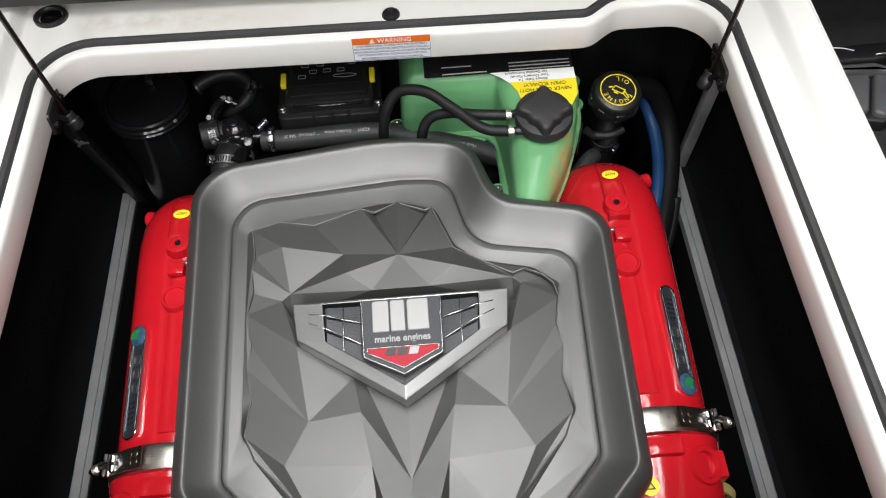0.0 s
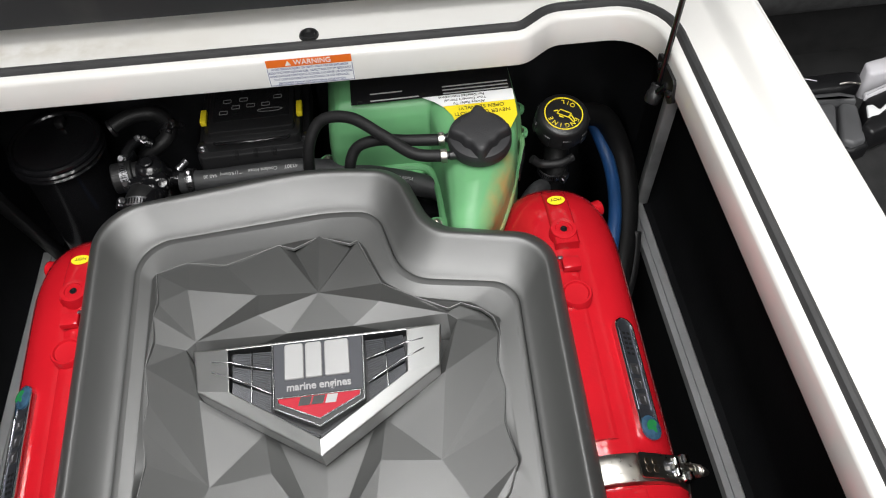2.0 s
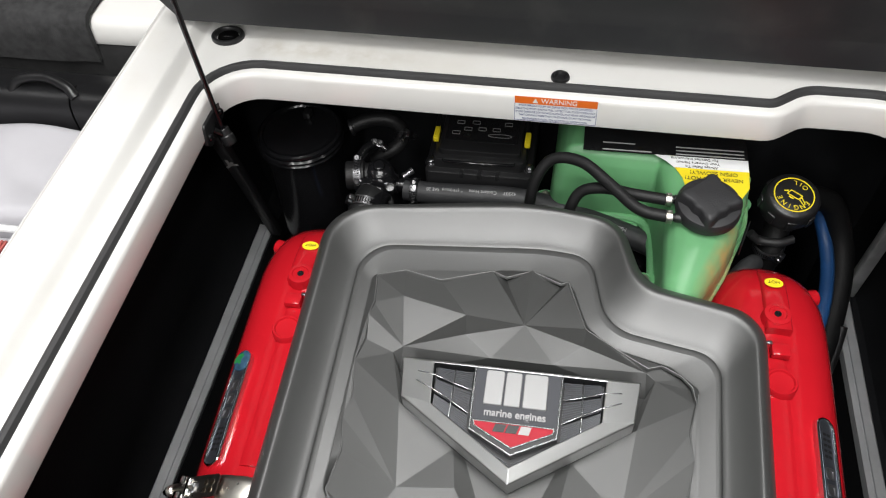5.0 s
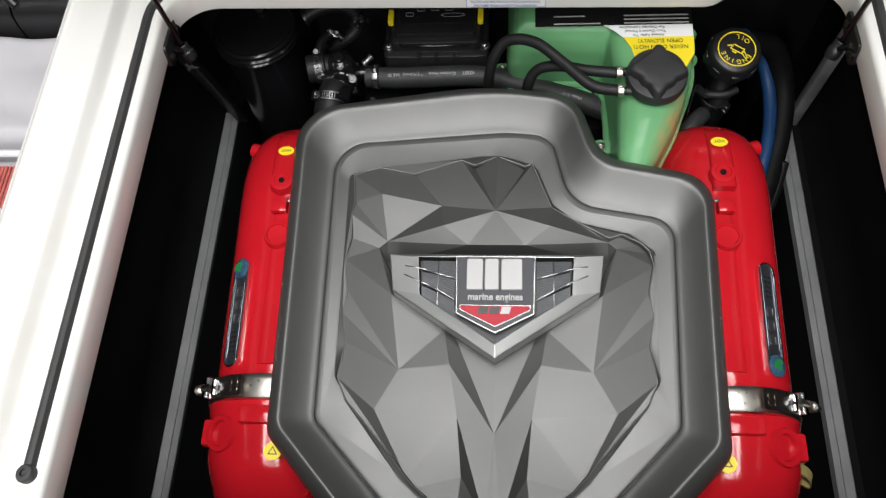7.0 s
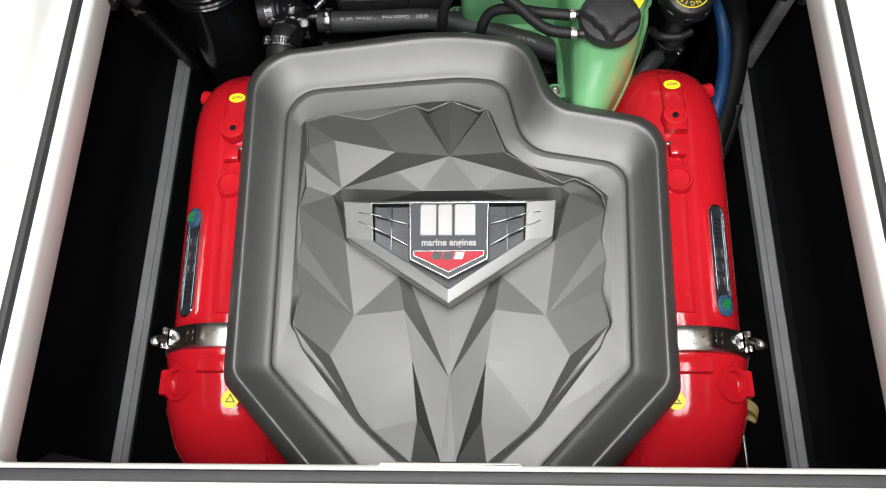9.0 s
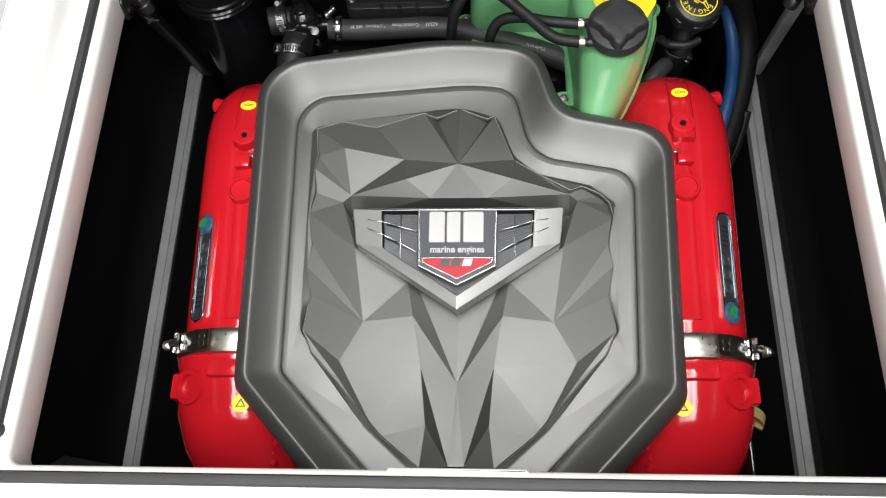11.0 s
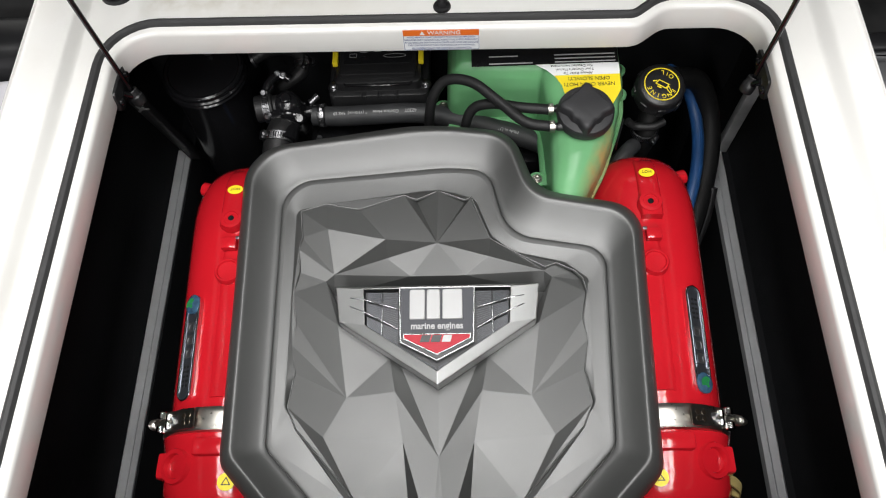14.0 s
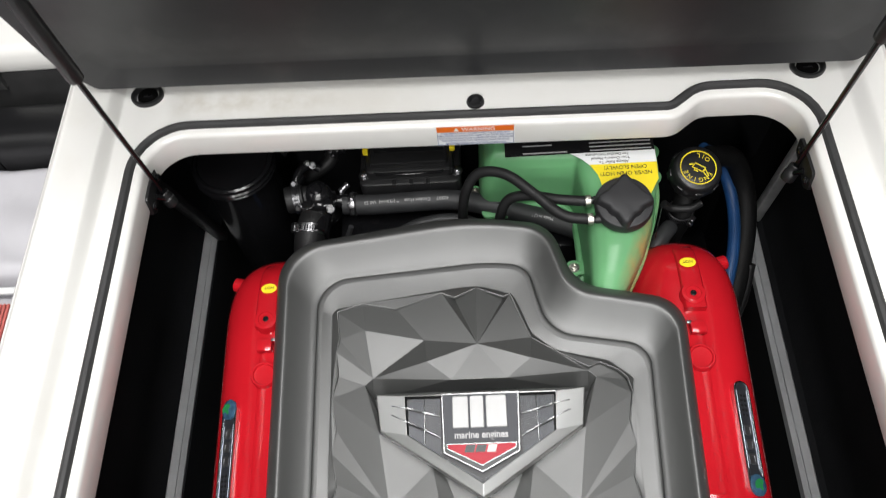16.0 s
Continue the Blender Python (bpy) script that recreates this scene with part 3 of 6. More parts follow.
# the facets' zigzag edge, round from the top, and the creases inside it: x, y, height over the cover's plane
SIDE = [(0.176, 0.456), (0.179, 0.4275), (0.174, 0.3935), (0.180, 0.3525), (0.1685, 0.3255), (0.140, 0.294), (0.102, 0.2515), (0.0865, 0.2340), (0.041, 0.198)]
EDGE = [(0.0, 0.631), (-0.028, 0.619), (-0.045, 0.626), (-0.103, 0.607), (-0.146, 0.616), (-0.179, 0.606), (-0.175, 0.569), (-0.178, 0.552), (-0.176, 0.522), (-0.182, 0.494)]
EDGE += [(-x, y) for x, y in SIDE] + [(0.0, 0.193)] + SIDE[::-1]
EDGE += [(0.183, 0.488), (0.179, 0.506), (0.168, 0.517), (0.147, 0.527), (0.133, 0.522), (0.100, 0.540), (0.066, 0.561), (0.058, 0.582), (0.043, 0.621), (0.034, 0.617)]
ONE = {"e5": (0.0, 0.631, 0.002), "e4": (-0.028, 0.619, -0.006), "e3t": (-0.045, 0.626, 0.001), "e2t": (-0.103, 0.607, -0.002), "e1t": (-0.146, 0.616, 0), "e0": (-0.179, 0.606, 0), "l0": (-0.175, 0.569, -0.001),
       "l00": (-0.178, 0.552, 0.0012), "l01": (-0.176, 0.522, -0.002), "l1": (-0.182, 0.494, 0.001), "r1": (0.183, 0.488, -0.002), "e12": (0.147, 0.527, -0.003), "e13": (0.168, 0.517, -0.006), "e14": (0.179, 0.506, -0.006), "e11": (0.133, 0.522, -0.003), "e9": (0.066, 0.561, 0.001), "e8": (0.058, 0.582, 0.001),
       "e7": (0.043, 0.621, -0.001), "e6": (0.034, 0.617, -0.006), "r": (-0.141, 0.5765, 0.0058), "g2": (-0.067, 0.5615, 0.0035), "c": (-0.001, 0.552, 0.0098), "v": (0, 0.291, 0.0045), "tip": (0, 0.400, 0.0012), "low": (0, 0.215, 0.0125), "pc": (0, 0.498, -0.020), "ac": (0, 0.508, 0.0105)}
BOTH = {"g1": (0.131, 0.517, -0.0005), "a": (0.063, 0.530, 0.0150), "a0": (0.0335, 0.508, 0.0105), "p": (0.141, 0.5095, -0.002), "pt": (0.133, 0.498, -0.020), "ps": (0.114, 0.452, 0.002), "s": (0.122, 0.448, 0.009),
        "l": (0.1085, 0.3600, 0.0085), "m1": (0.059, 0.409, 0.002), "n": (0.0475, 0.405, -0.0015), "k": (0.0515, 0.3670, 0.0076), "q": (0.041, 0.308, 0.008), "w": (0.0355, 0.247, -0.006),
        "bl": (0.0085, 0.200, 0.0135), "ridge": (0.134, 0.3155, 0.006), "z": (0.094, 0.2425, -0.003), "gap": (0.138, 0.3005, -0.001), "f": (0.0865, 0.2340, -0.005),
        "b2": (0.176, 0.456, 0), "b3": (0.179, 0.4275, 0.002), "b4": (0.174, 0.3935, 0), "b5": (0.180, 0.3525, 0.001)}
FOLDS = ["e0 r", "e1t r", "e2t g2", "e2t c", "r g2", "r g1-", "g2 g1-", "l0 g1-", "l00 g1-", "l01 g1-", "g2 c", "a c", "a g1", "a a0", "e3t c", "e4 c", "e5 c", "e6 c", "e7 c", "e8 c", "c e9", "e9 a+", "e9 g1+", "g1+ e11", "g1+ e12",
         "g1 a0", "a0 ac", "p pt", "pt pc", "p g1", "p ps", "pt ps", "p s", "ps s", "s- l1", "s+ r1", "s l", "b2 l", "b3 l", "s m1", "l m1", "m1 n", "n v", "m1 k", "n k", "l k", "k v", "tip v", "tip n", "k q", "l q", "q v", "q w", "q bl", "v bl", "w bl",
         "w f", "v low", "b4 ridge", "ridge z", "b5 gap", "gap z", "z q"]


BAND_IN = [(-0.1865, 0.6125, 0.012), (0.000, 0.6385, 0.25), (0.0475, 0.622, 0.02), (0.0665, 0.570, 0.03), (0.094, 0.5465, 0.04), (0.158, 0.5305, 0.015), (0.1865, 0.507, 0.012), (0.1825, 0.352, 0.03), (0.104, 0.2435, 0.04), (0.042, 0.188, 0.02),
           (-0.042, 0.188, 0.02), (-0.104, 0.2435, 0.04), (-0.1825, 0.352, 0.03)]
FACET_DEPTH = 1.0


def edge_lift(y):
    """The facets stand over the band at the far end and sink under it at the near end."""
    return max(-0.002, min(0.0050, (y - 0.43) * 0.045))


def band_dip(y):
    """The band leans in towards the facets, more so at the far end."""
    return 0.0055 + max(0.0, min(0.0042, (y - 0.40) * 0.03))



def shift_x(bm, dx):
    bmesh.ops.translate(bm, vec=(dx, 0, 0), verts=bm.verts[:])


def build_cover():
    cv = thing("engine_cover", (CX, 0.45, 0.60), "charcoal plastic engine cover with a faceted centre and raised rim", "engine cover")
    a, g = rounded(OUTER, 9), rounded(GROOVE, 9)

    def ring(t, dz):
        return [V(p.x + (q.x - p.x) * t, p.y + (q.y - p.y) * t, cover_z(p.y + (q.y - p.y) * t) + dz) for p, q in zip(a, g)]
    rows = [(0.03, -0.11), (0.0, -0.034), (-0.004, -0.024), (0.012, -0.0150), (0.045, -0.0080), (0.095, -0.0022), (0.16, 0.0030), (0.24, 0.0074), (0.30, 0.0101), (0.335, 0.0109), (0.37, 0.0103), (0.42, 0.0078), (0.60, -0.0005),
            (0.80, -0.0072), (0.90, -0.0092), (0.97, -0.0100), (0.984, -0.0108), (0.988, -0.0135), (0.996, -0.0135), (1.0, -0.0080), (1.008, -0.0058), (1.025, -0.0051), (1.07, -0.0050), (1.12, -0.0050)]
    bm = B()
    loft(bm, [ring(t, z) for t, z in rows], False, False)
    shift_x(bm, CX)
    part("rim", bm, COVER, cv, smooth=60)
    # flat band inside the groove, then a slope down to the facets' zigzag edge
    rim = [(p.x, p.y) for p in ring(1.12, 0)]
    lip = [(p.x, p.y) for p in rounded(BAND_IN, 7)]
    out = inset(EDGE, -0.0004)

    def band_z(v, o):
        if min((v - Vector(q)).length for q in out) < 1e-4:
            return cover_z(v.y) - 0.0062 + edge_lift(v.y)
        return cover_z(v.y) - (band_dip(v.y) if min((v - Vector(q)).length for q in lip) < 1e-4 else 0.0050)
    bm = B()
    fill(bm, [rim, lip, out], [], [], band_z,
         lambda c: inside(c, rim) and not inside(c, out))
    bmesh.ops.recalc_face_normals(bm, faces=bm.faces[:])
    loft(bm, [[V(p[0], p[1], cover_z(p[1]) - 0.0055 + edge_lift(p[1]) + z) for p in inset(EDGE, d)] for d, z in ((-0.0004, -0.0007), (-0.0003, 0.0010), (0.0003, 0.0015), (0.0010, 0.0013), (0.0022, -0.0008))], False, False)
    lips = {(round(q[0], 4), round(q[1], 4)) for q in lip}
    es = [e for e in bm.edges if len(e.link_faces) == 2 and all((round(v.co.x, 4), round(v.co.y, 4)) in lips for v in e.verts)]
    bmesh.ops.bevel(bm, geom=es, offset=0.0016, segments=3, affect="EDGES", profile=0.5, clamp_overlap=True)
    shift_x(bm, CX)
    part("band", bm, COVER, cv, smooth=30)
    # the facets
    pts, names = [], {}
    for k, v in ONE.items():
        names[k] = [len(pts)]
        pts.append(v)
    for k, (x, y, z) in BOTH.items():
        names[k] = [len(pts), len(pts) + 1]
        names[k + "-"], names[k + "+"] = [len(pts)], [len(pts) + 1]
        pts += [(-x, y, z), (x, y, z)]
    edges = []
    for e in FOLDS:
        i, j = (names[w] for w in e.split())
        for s in range(max(len(i), len(j))):
            edges.append((i[min(s, len(i) - 1)], j[min(s, len(j) - 1)]))

    def height(v, orig):
        best = min(pts, key=lambda q: (q[0] - v.x) ** 2 + (q[1] - v.y) ** 2)
        near = (best[0] - v.x) ** 2 + (best[1] - v.y) ** 2 < 1e-7
        return cover_z(v.y) - 0.0055 + edge_lift(v.y) + (best[2] * FACET_DEPTH if near else 0)
    bm = B()
    fill(bm, [EDGE], pts, edges, height, lambda c: inside(c, EDGE))
    bmesh.ops.remove_doubles(bm, verts=bm.verts[:], dist=0.0012)
    bmesh.ops.recalc_face_normals(bm, faces=bm.faces[:])
    rim_edges = [e for e in bm.edges if len(e.link_faces) == 1]
    down = bmesh.ops.extrude_edge_only(bm, edges=rim_edges)
    for v in [g for g in down["geom"] if isinstance(g, bmesh.types.BMVert)]:
        v.co.z -= 0.006
    bmesh.ops.recalc_face_normals(bm, faces=bm.faces[:])
    es = [e for e in bm.edges if len(e.link_faces) == 2 and e.calc_face_angle(0) > radians(4)]
    bmesh.ops.bevel(bm, geom=es, offset=0.0029, segments=3, affect="EDGES", profile=0.5, clamp_overlap=True)
    shift_x(bm, CX)
    ob = part("faceted_centre", bm, COVER, cv, smooth=75, fix=False)
    crisp(ob)
    return cv


ENGINE_COVER = build_cover()


def emblem():
    m = Matrix.Translation((CX, 0.430, 0.6875)) @ Matrix.Rotation(radians(6.5), 4, "X")
    m3 = m.to_3x3()
    outer = [(-0.1225, 0.057), (0.1225, 0.057), (0.117, 0.013), (0.0, -0.064), (-0.117, 0.013)]
    inner = [(-0.0885, 0.0525), (0.0885, 0.0525), (0.0855, 0.0075), (0.0, -0.0495), (-0.0855, 0.0075)]
    bm = B()
    loft(bm, [lift(outer, -0.022, m), lift(outer, 0.0040, m), lift(inset(outer, 0.0008), 0.0050, m), lift(inner, 0.0102, m), lift(inset(inner, 0.0007), 0.0096, m)], True, False)
    bmesh.ops.recalc_face_normals(bm, faces=bm.faces[:])
    es = [e for e in bm.edges if len(e.link_faces) == 2 and 0.12 < e.calc_face_angle(0) < 1.0]
    bmesh.ops.bevel(bm, geom=es, offset=0.0004, segments=1, affect="EDGES", clamp_overlap=True)
    em = part("emblem", bm, SATIN, ENGINE_COVER, "satin silver winged emblem with a dark centre plate", smooth=0)
    # recess walls take the dark tone for their shade, unlike the satin bezel
    bm = B()
    loft(bm, [lift(inset(inner, 0.0007), 0.0096, m), lift(inset(inner, 0.0016), -0.0020, m)], False, True)
    part("pocket", bm, TILE_DARK, em, smooth=0)

    def bar(bm, p, q, w, h, bev=0.0):
        d = q - p
        fr = basis(m @ ((p + q) / 2), m3 @ d, m3 @ V(-d.y, d.x, 0))
        box(bm, fr.translation, (d.length, w, h), fr.to_3x3(), bev)

    rows = ((0.0505, 0.0505), (0.0285, 0.0385), (0.0035, 0.0230), (-0.0185, 0.0095))
    for s in (-1, 1):
        # grille pieces, three rows in two columns; the outer column leans to the light and has it painted in
        for u0, u1, z0, z1 in ((0.0835, 0.0665, 0.0040, 0.0015), (0.0645, 0.0468, 0.0022, 0.0010)):
            def v_at(u, r):
                f = (u - 0.046) / 0.043
                return rows[r][0] * (1 - f) + rows[r][1] * f
            for r in range(3):
                g = 0.0013
                pts = [(s * u0, v_at(u0, r + 1) + g, z0), (s * u1, v_at(u1, r + 1) + g, z1), (s * u1, v_at(u1, r) - g, z1), (s * u0, v_at(u0, r) - g, z0)]
                bm = B()
                loft(bm, [[m @ V(x, y, -0.001) for x, y, z in pts], [m @ V(x, y, z) for x, y, z in pts]])
                bright = u0 > 0.07
                part("grille_piece", bm, TILE_LIT if bright else TILE_DARK, em, smooth=0)
                bm = B()
                n = 8
                for k in range(n):
                    f = (k + 0.5) / n
                    bar(bm, V(*pts[0]).lerp(V(*pts[3]), f) + V(0, 0, 0.0002), V(*pts[1]).lerp(V(*pts[2]), f) + V(0, 0, 0.0003), 0.0012, 0.0010)
                part("rib", bm, MESHGREY, em, smooth=0)
        # bars between the rows, running out over the wing
        for row in (1, 2):
            bm = B()
            p0 = V(s * 0.1035, (0.0415, 0.0310)[row - 1], 0.0086)
            p1 = V(s * 0.0840, (0.0380, 0.0222)[row - 1], 0.0100)
            p2 = V(s * 0.0700, (0.0345, 0.0165)[row - 1], 0.0062)
            p3 = V(s * 0.0462, (0.0285, 0.0035)[row - 1], 0.0038)
            bar(bm, p0, p1, 0.0010, 0.0014, 0.0003)
            bar(bm, p1, p2, 0.0012, 0.0014, 0.0003)
            bar(bm, p2, p3, 0.0012, 0.0014, 0.0003)
            part("wing_bar", bm, DARK_CHROME, em, "thin dark chrome bar")
        bm = B()
        bar(bm, V(s * 0.0655, 0.0505, 0.0030), V(s * 0.0655, -0.004, 0.0030), 0.0010, 0.0016, 0.0003)
        part("wing_bar", bm, DARK_CHROME, em)
        # ribbed chevron under the shield
        a, b = V(s * 0.0375, -0.0235, 0.0030), V(s * 0.0016, -0.0415, 0.0030)
        n = V(0, -0.0068, 0)
        bm = B()
        q = [a, b, b + n, a + n * 0.75]
        loft(bm, [[m @ V(p.x, p.y, -0.001) for p in q], [m @ V(p.x, p.y, 0.0030) for p in q]])
        part("chevron", bm, TILE_DARK, em, "dark ribbed chevron", smooth=0)
        for k in range(3):
            bm = B()
            o = n * (0.18 + 0.30 * k)
            bar(bm, a + o * 0.8 + V(0, 0, 0.0006), b + o + V(0, 0, 0.0006), 0.0008, 0.0012)
            part("rib", bm, MESHGREY, em, smooth=0)
        bm = B()
        bar(bm, V(s * 0.0392, -0.0205, 0.003), V(s * 0.0392, -0.0275, 0.003), 0.0012, 0.004, 0.0003)
        part("wing_bar", bm, DARK_CHROME, em)
    # centre shield with a polished rim
    shield = [(-0.0455, 0.0540), (0.0455, 0.0540), (0.0437, -0.0145), (0.0, -0.0370), (-0.0437, -0.0145)]
    bm = B()
    loft(bm, [lift(shield, -0.001, m), lift(shield, 0.0092, m), lift(inset(shield, 0.0006), 0.0098, m), lift(inset(shield, 0.0014), 0.0098, m), lift(inset(shield, 0.0020), 0.0084, m)], True, True)
    part("shield_rim", bm, RIM_METAL, em, "polished shield rim", smooth=0)
    bm = B()
    plate(bm, [(-0.0430, 0.0516), (0.0430, 0.0516), (0.0418, -0.0030), (-0.0418, -0.0030)], m, 0.0006, 0, 0.0084)
    part("shield_face", bm, GUNMETAL, em)
    bm = B()
    plate(bm, inset(shield, 0.0021), m, 0.0003, 0, 0.0083)
    part("shield_floor", bm, POCKET, em)
    red = [(-0.0405, -0.0040), (0.0405, -0.0040), (0.0395, -0.0105), (0.0, -0.0300), (-0.0395, -0.0105)]
    bm = B()
    loft(bm, [lift(red, 0.0080, m), lift(red, 0.0096, m), lift(inset(red, 0.0005), 0.0101, m), lift(inset(red, 0.0011), 0.0101, m), lift(inset(red, 0.0015), 0.0094, m)], True, True)
    part("red_rim", bm, RIM_METAL, em, smooth=0)
    bm = B()
    plate(bm, inset(red, 0.0016), m, 0.0005, 0, 0.0094)
    part("red_plate", bm, BADGE_RED, em, "small red enamel plate")
    # raised plain shapes where the maker's mark stands
    for x0, x1 in ((-0.0325, -0.0138), (-0.0122, 0.0040), (0.0064, 0.0304)):
        bm = B()
        pts = rounded([(x0, 0.0130, 0.0015), (x1, 0.0130, 0.0015), (x1, 0.0500, 0.003), (x0, 0.0500, 0.003)], 3)
        loft(bm, [lift(pts, 0.0088, m), lift(pts, 0.0104, m), lift(inset(pts, 0.0007), 0.0111, m)])
        part("raised_mark", bm, SILVER_PRINT, em, "bright silver block", smooth=0)
    text_part("lettering", "marine engines", 0.0098, m @ Matrix.Translation((0, 0.0050, 0.0093)) @ Matrix.Diagonal((1.04, 1.12, 1, 1)), SILVER_PRINT, em, "small silver lettering", 0.0006, 0.00018)
    for x, w, mt in ((-0.0135, 0.011, INK), (-0.001, 0.011, INK), (0.0115, 0.010, SILVER_PRINT)):
        bm = B()
        plate(bm, [(x - w / 2 - 0.001, -0.0145), (x + w / 2 - 0.001, -0.0145), (x + w / 2 + 0.0015, -0.0062), (x - w / 2 + 0.0015, -0.0062)], m, 0.0006, 0, 0.0099)
        part("model_mark", bm, mt, em)


emblem()


# ---- exhaust manifolds, elbows and clamps ----
MANIFOLD = [(0.185, 0.53), (0.20, 0.60), (0.222, 0.636), (0.245, 0.650), (0.270, 0.6545), (0.293, 0.652), (0.314, 0.6455), (0.330, 0.635), (0.341, 0.620), (0.349, 0.600), (0.353, 0.570), (0.351, 0.530), (0.339, 0.490), (0.315, 0.465), (0.25, 0.45)]


def section(s, y, k=1.0, grow=0.0, drop=0.0, shift=0.0):
    """The manifold's cross-section at y, scaled by k about its middle."""
    out = []
    for u, z in MANIFOLD:
        d = Vector((u - 0.27, z - 0.555))
        d = d * k + d.normalized() * grow
        out.append(V(CX + s * (0.27 + d.x + shift), y, 0.555 + d.y - drop - sag(y)))
    return out


def sag(y):
    """The manifolds fall towards the near end."""
    return 0.10 * (0.64 - y)


def surface_frame(s, u, y):
    """A frame on the manifold's skin: x along its length, z outwards."""
    for (u0, z0), (u1, z1) in zip(MANIFOLD[4:], MANIFOLD[5:]):
        if u0 <= u <= u1:
            f = (u - u0) / (u1 - u0)
            p = V(CX + s * u, y, z0 + (z1 - z0) * f - sag(y))
            across = V(s * (u1 - u0), 0, z1 - z0).normalized()
            ylong = V(0, 1, 0.10).normalized()
            nrm = V(s * abs(across.z), 0, abs(across.x))
            nrm = (nrm - ylong * nrm.dot(ylong)).normalized()
            xx = ylong.cross(nrm)
            m = Matrix((xx, ylong, nrm)).transposed().to_4x4()
            m.translation = p
            return m


def sticker(name, o, m3, r, parent, squash=0.6):
    """Small oval yellow caution sticker."""
    m = m3.to_4x4()
    m.translation = o
    pts = [(r * math.cos(a), r * squash * math.sin(a)) for a in [2 * math.pi * i / 20 for i in range(20)]]
    bm = B()
    plate(bm, pts, m, 0.0006)
    st = part(name, bm, YELLOW, parent, "small oval yellow caution sticker")
    return st, m


def manifold(s):
    dy = 0.005 if s > 0 else -0.005
    mf = thing("exhaust_manifold", (CX + s * 0.27, 0.53, 0.45), "glossy red cast exhaust manifold beside the engine cover", "manifold", "exhaust manifolds")
    bm = B()
    rows = [(0.350, 1.0), (0.50, 1.0), (0.60, 1.0), (0.632, 0.995), (0.652, 0.972), (0.668, 0.935), (0.682, 0.88), (0.695, 0.80), (0.706, 0.70), (0.715, 0.58), (0.721, 0.43), (0.7235, 0.28)]
    loft(bm, [section(s, y, k) for y, k in rows])
    part("casting", bm, RED, mf, smooth=60)
    # long raised rib, and the strap with the bolt boss
    bm = B()
    loft(bm, [[V(CX + s * u, y, z) for u, z in ((0.235, 0.64 - sag(y)), (0.242, 0.6585 - sag(y)), (0.246, 0.6598 - sag(y)), (0.279, 0.6570 - sag(y)), (0.284, 0.6545 - sag(y)), (0.285, 0.64 - sag(y)))] for y in (0.374, 0.378, 0.56, 0.565)])
    part("rib", bm, RED, mf, smooth=25)
    bm = B()
    w = 0.0135
    zs = [(0.598, 0.6615), (0.640, 0.6605), (0.668, 0.6565), (0.685, 0.6485), (0.700, 0.6355), (0.711, 0.618), (0.719, 0.596), (0.7255, 0.565)]
    loft(bm, [[V(CX + s * (0.277 - w), y, z - 0.02), V(CX + s * (0.277 - w), y, z - 0.002), V(CX + s * (0.277 - w + 0.002), y, z), V(CX + s * (0.277 + w - 0.002), y, z), V(CX + s * (0.277 + w), y, z - 0.002), V(CX + s * (0.277 + w), y, z - 0.02)] for y, z in zs])
    part("strap", bm, RED, mf, smooth=50)
    bm = B()
    lathe(bm, (CX + s * 0.276, 0.613 + dy, 0.642), (0, 0, 1), [(0.0165, 0), (0.0160, 0.016), (0.0145, 0.0205), (0.0100, 0.0212), (0.0092, 0.0198), (0.0060, 0.0198), (0.005, 0.0185), (0.003, 0.0182)], 24)
    part("bolt_boss", bm, RED, mf)
    bm = B()
    lathe(bm, (CX + s * 0.276, 0.613 + dy, 0.6610), (0, 0, 1), [(0.0040, 0), (0.0040, 0.0012), (0.0022, 0.0014), (0.0020, 0.0004)], 8)
    part("screw", bm, BLACK_PAINT, mf, "dark recessed screw")
    bm = B()
    lathe(bm, (CX + s * 0.274, 0.535, 0.648 - sag(0.535)), (0, 0, 1), [(0.0175, 0), (0.0172, 0.0150), (0.0160, 0.0170), (0.0140, 0.0170), (0.0128, 0.0145), (0.002, 0.0140)], 28)
    part("casting_ring", bm, RED, mf)
    bm = B()
    box(bm, (CX + s * 0.276, 0.573, 0.654), (0.020, 0.016, 0.010), None, 0.002)
    part("casting_block", bm, RED, mf)
    bm = B()
    box(bm, (CX + s * 0.264, 0.579, 0.6600), (0.006, 0.004, 0.003), None, 0.001)
    part("clip", bm, CLIP_STEEL, mf)
    # ears at the far end
    for p0, p1 in (((0.312, 0.680, 0.608), (0.341, 0.688, 0.609)), ((0.256, 0.684, 0.615), (0.229, 0.690, 0.616))):
        a, b = (V(CX + s * q[0], q[1], q[2]) for q in (p0, p1))
        bm = B()
        lathe(bm, a, b - a, [(0.0135, 0), (0.0105, 0.010), (0.0098, (b - a).length - 0.0015), (0.0085, (b - a).length), (0.004, (b - a).length - 0.0005)], 16)
        part("ear", bm, RED, mf)
    st, m = sticker("caution_sticker", V(CX + s * 0.276, 0.658 + dy, 0.6600), Matrix.Rotation(radians(-8), 3, "X"), 0.0105, mf, 0.72)
    text_part("lettering", "HOT", 0.0062, m @ Matrix.Translation((0, 0.0010, 0.0008)) @ Matrix.Rotation(math.pi, 4, "Z"), INK, st)
    # name badge on the outer slope: a capsule with a globe at one end
    c = surface_frame(s, 0.318, 0.441)
    half, r = 0.0555, 0.0133
    cap = rounded([(-r, -half - r, r), (r, -half - r, r), (r, half + r, r), (-r, half + r, r)], 8)
    bm = B()
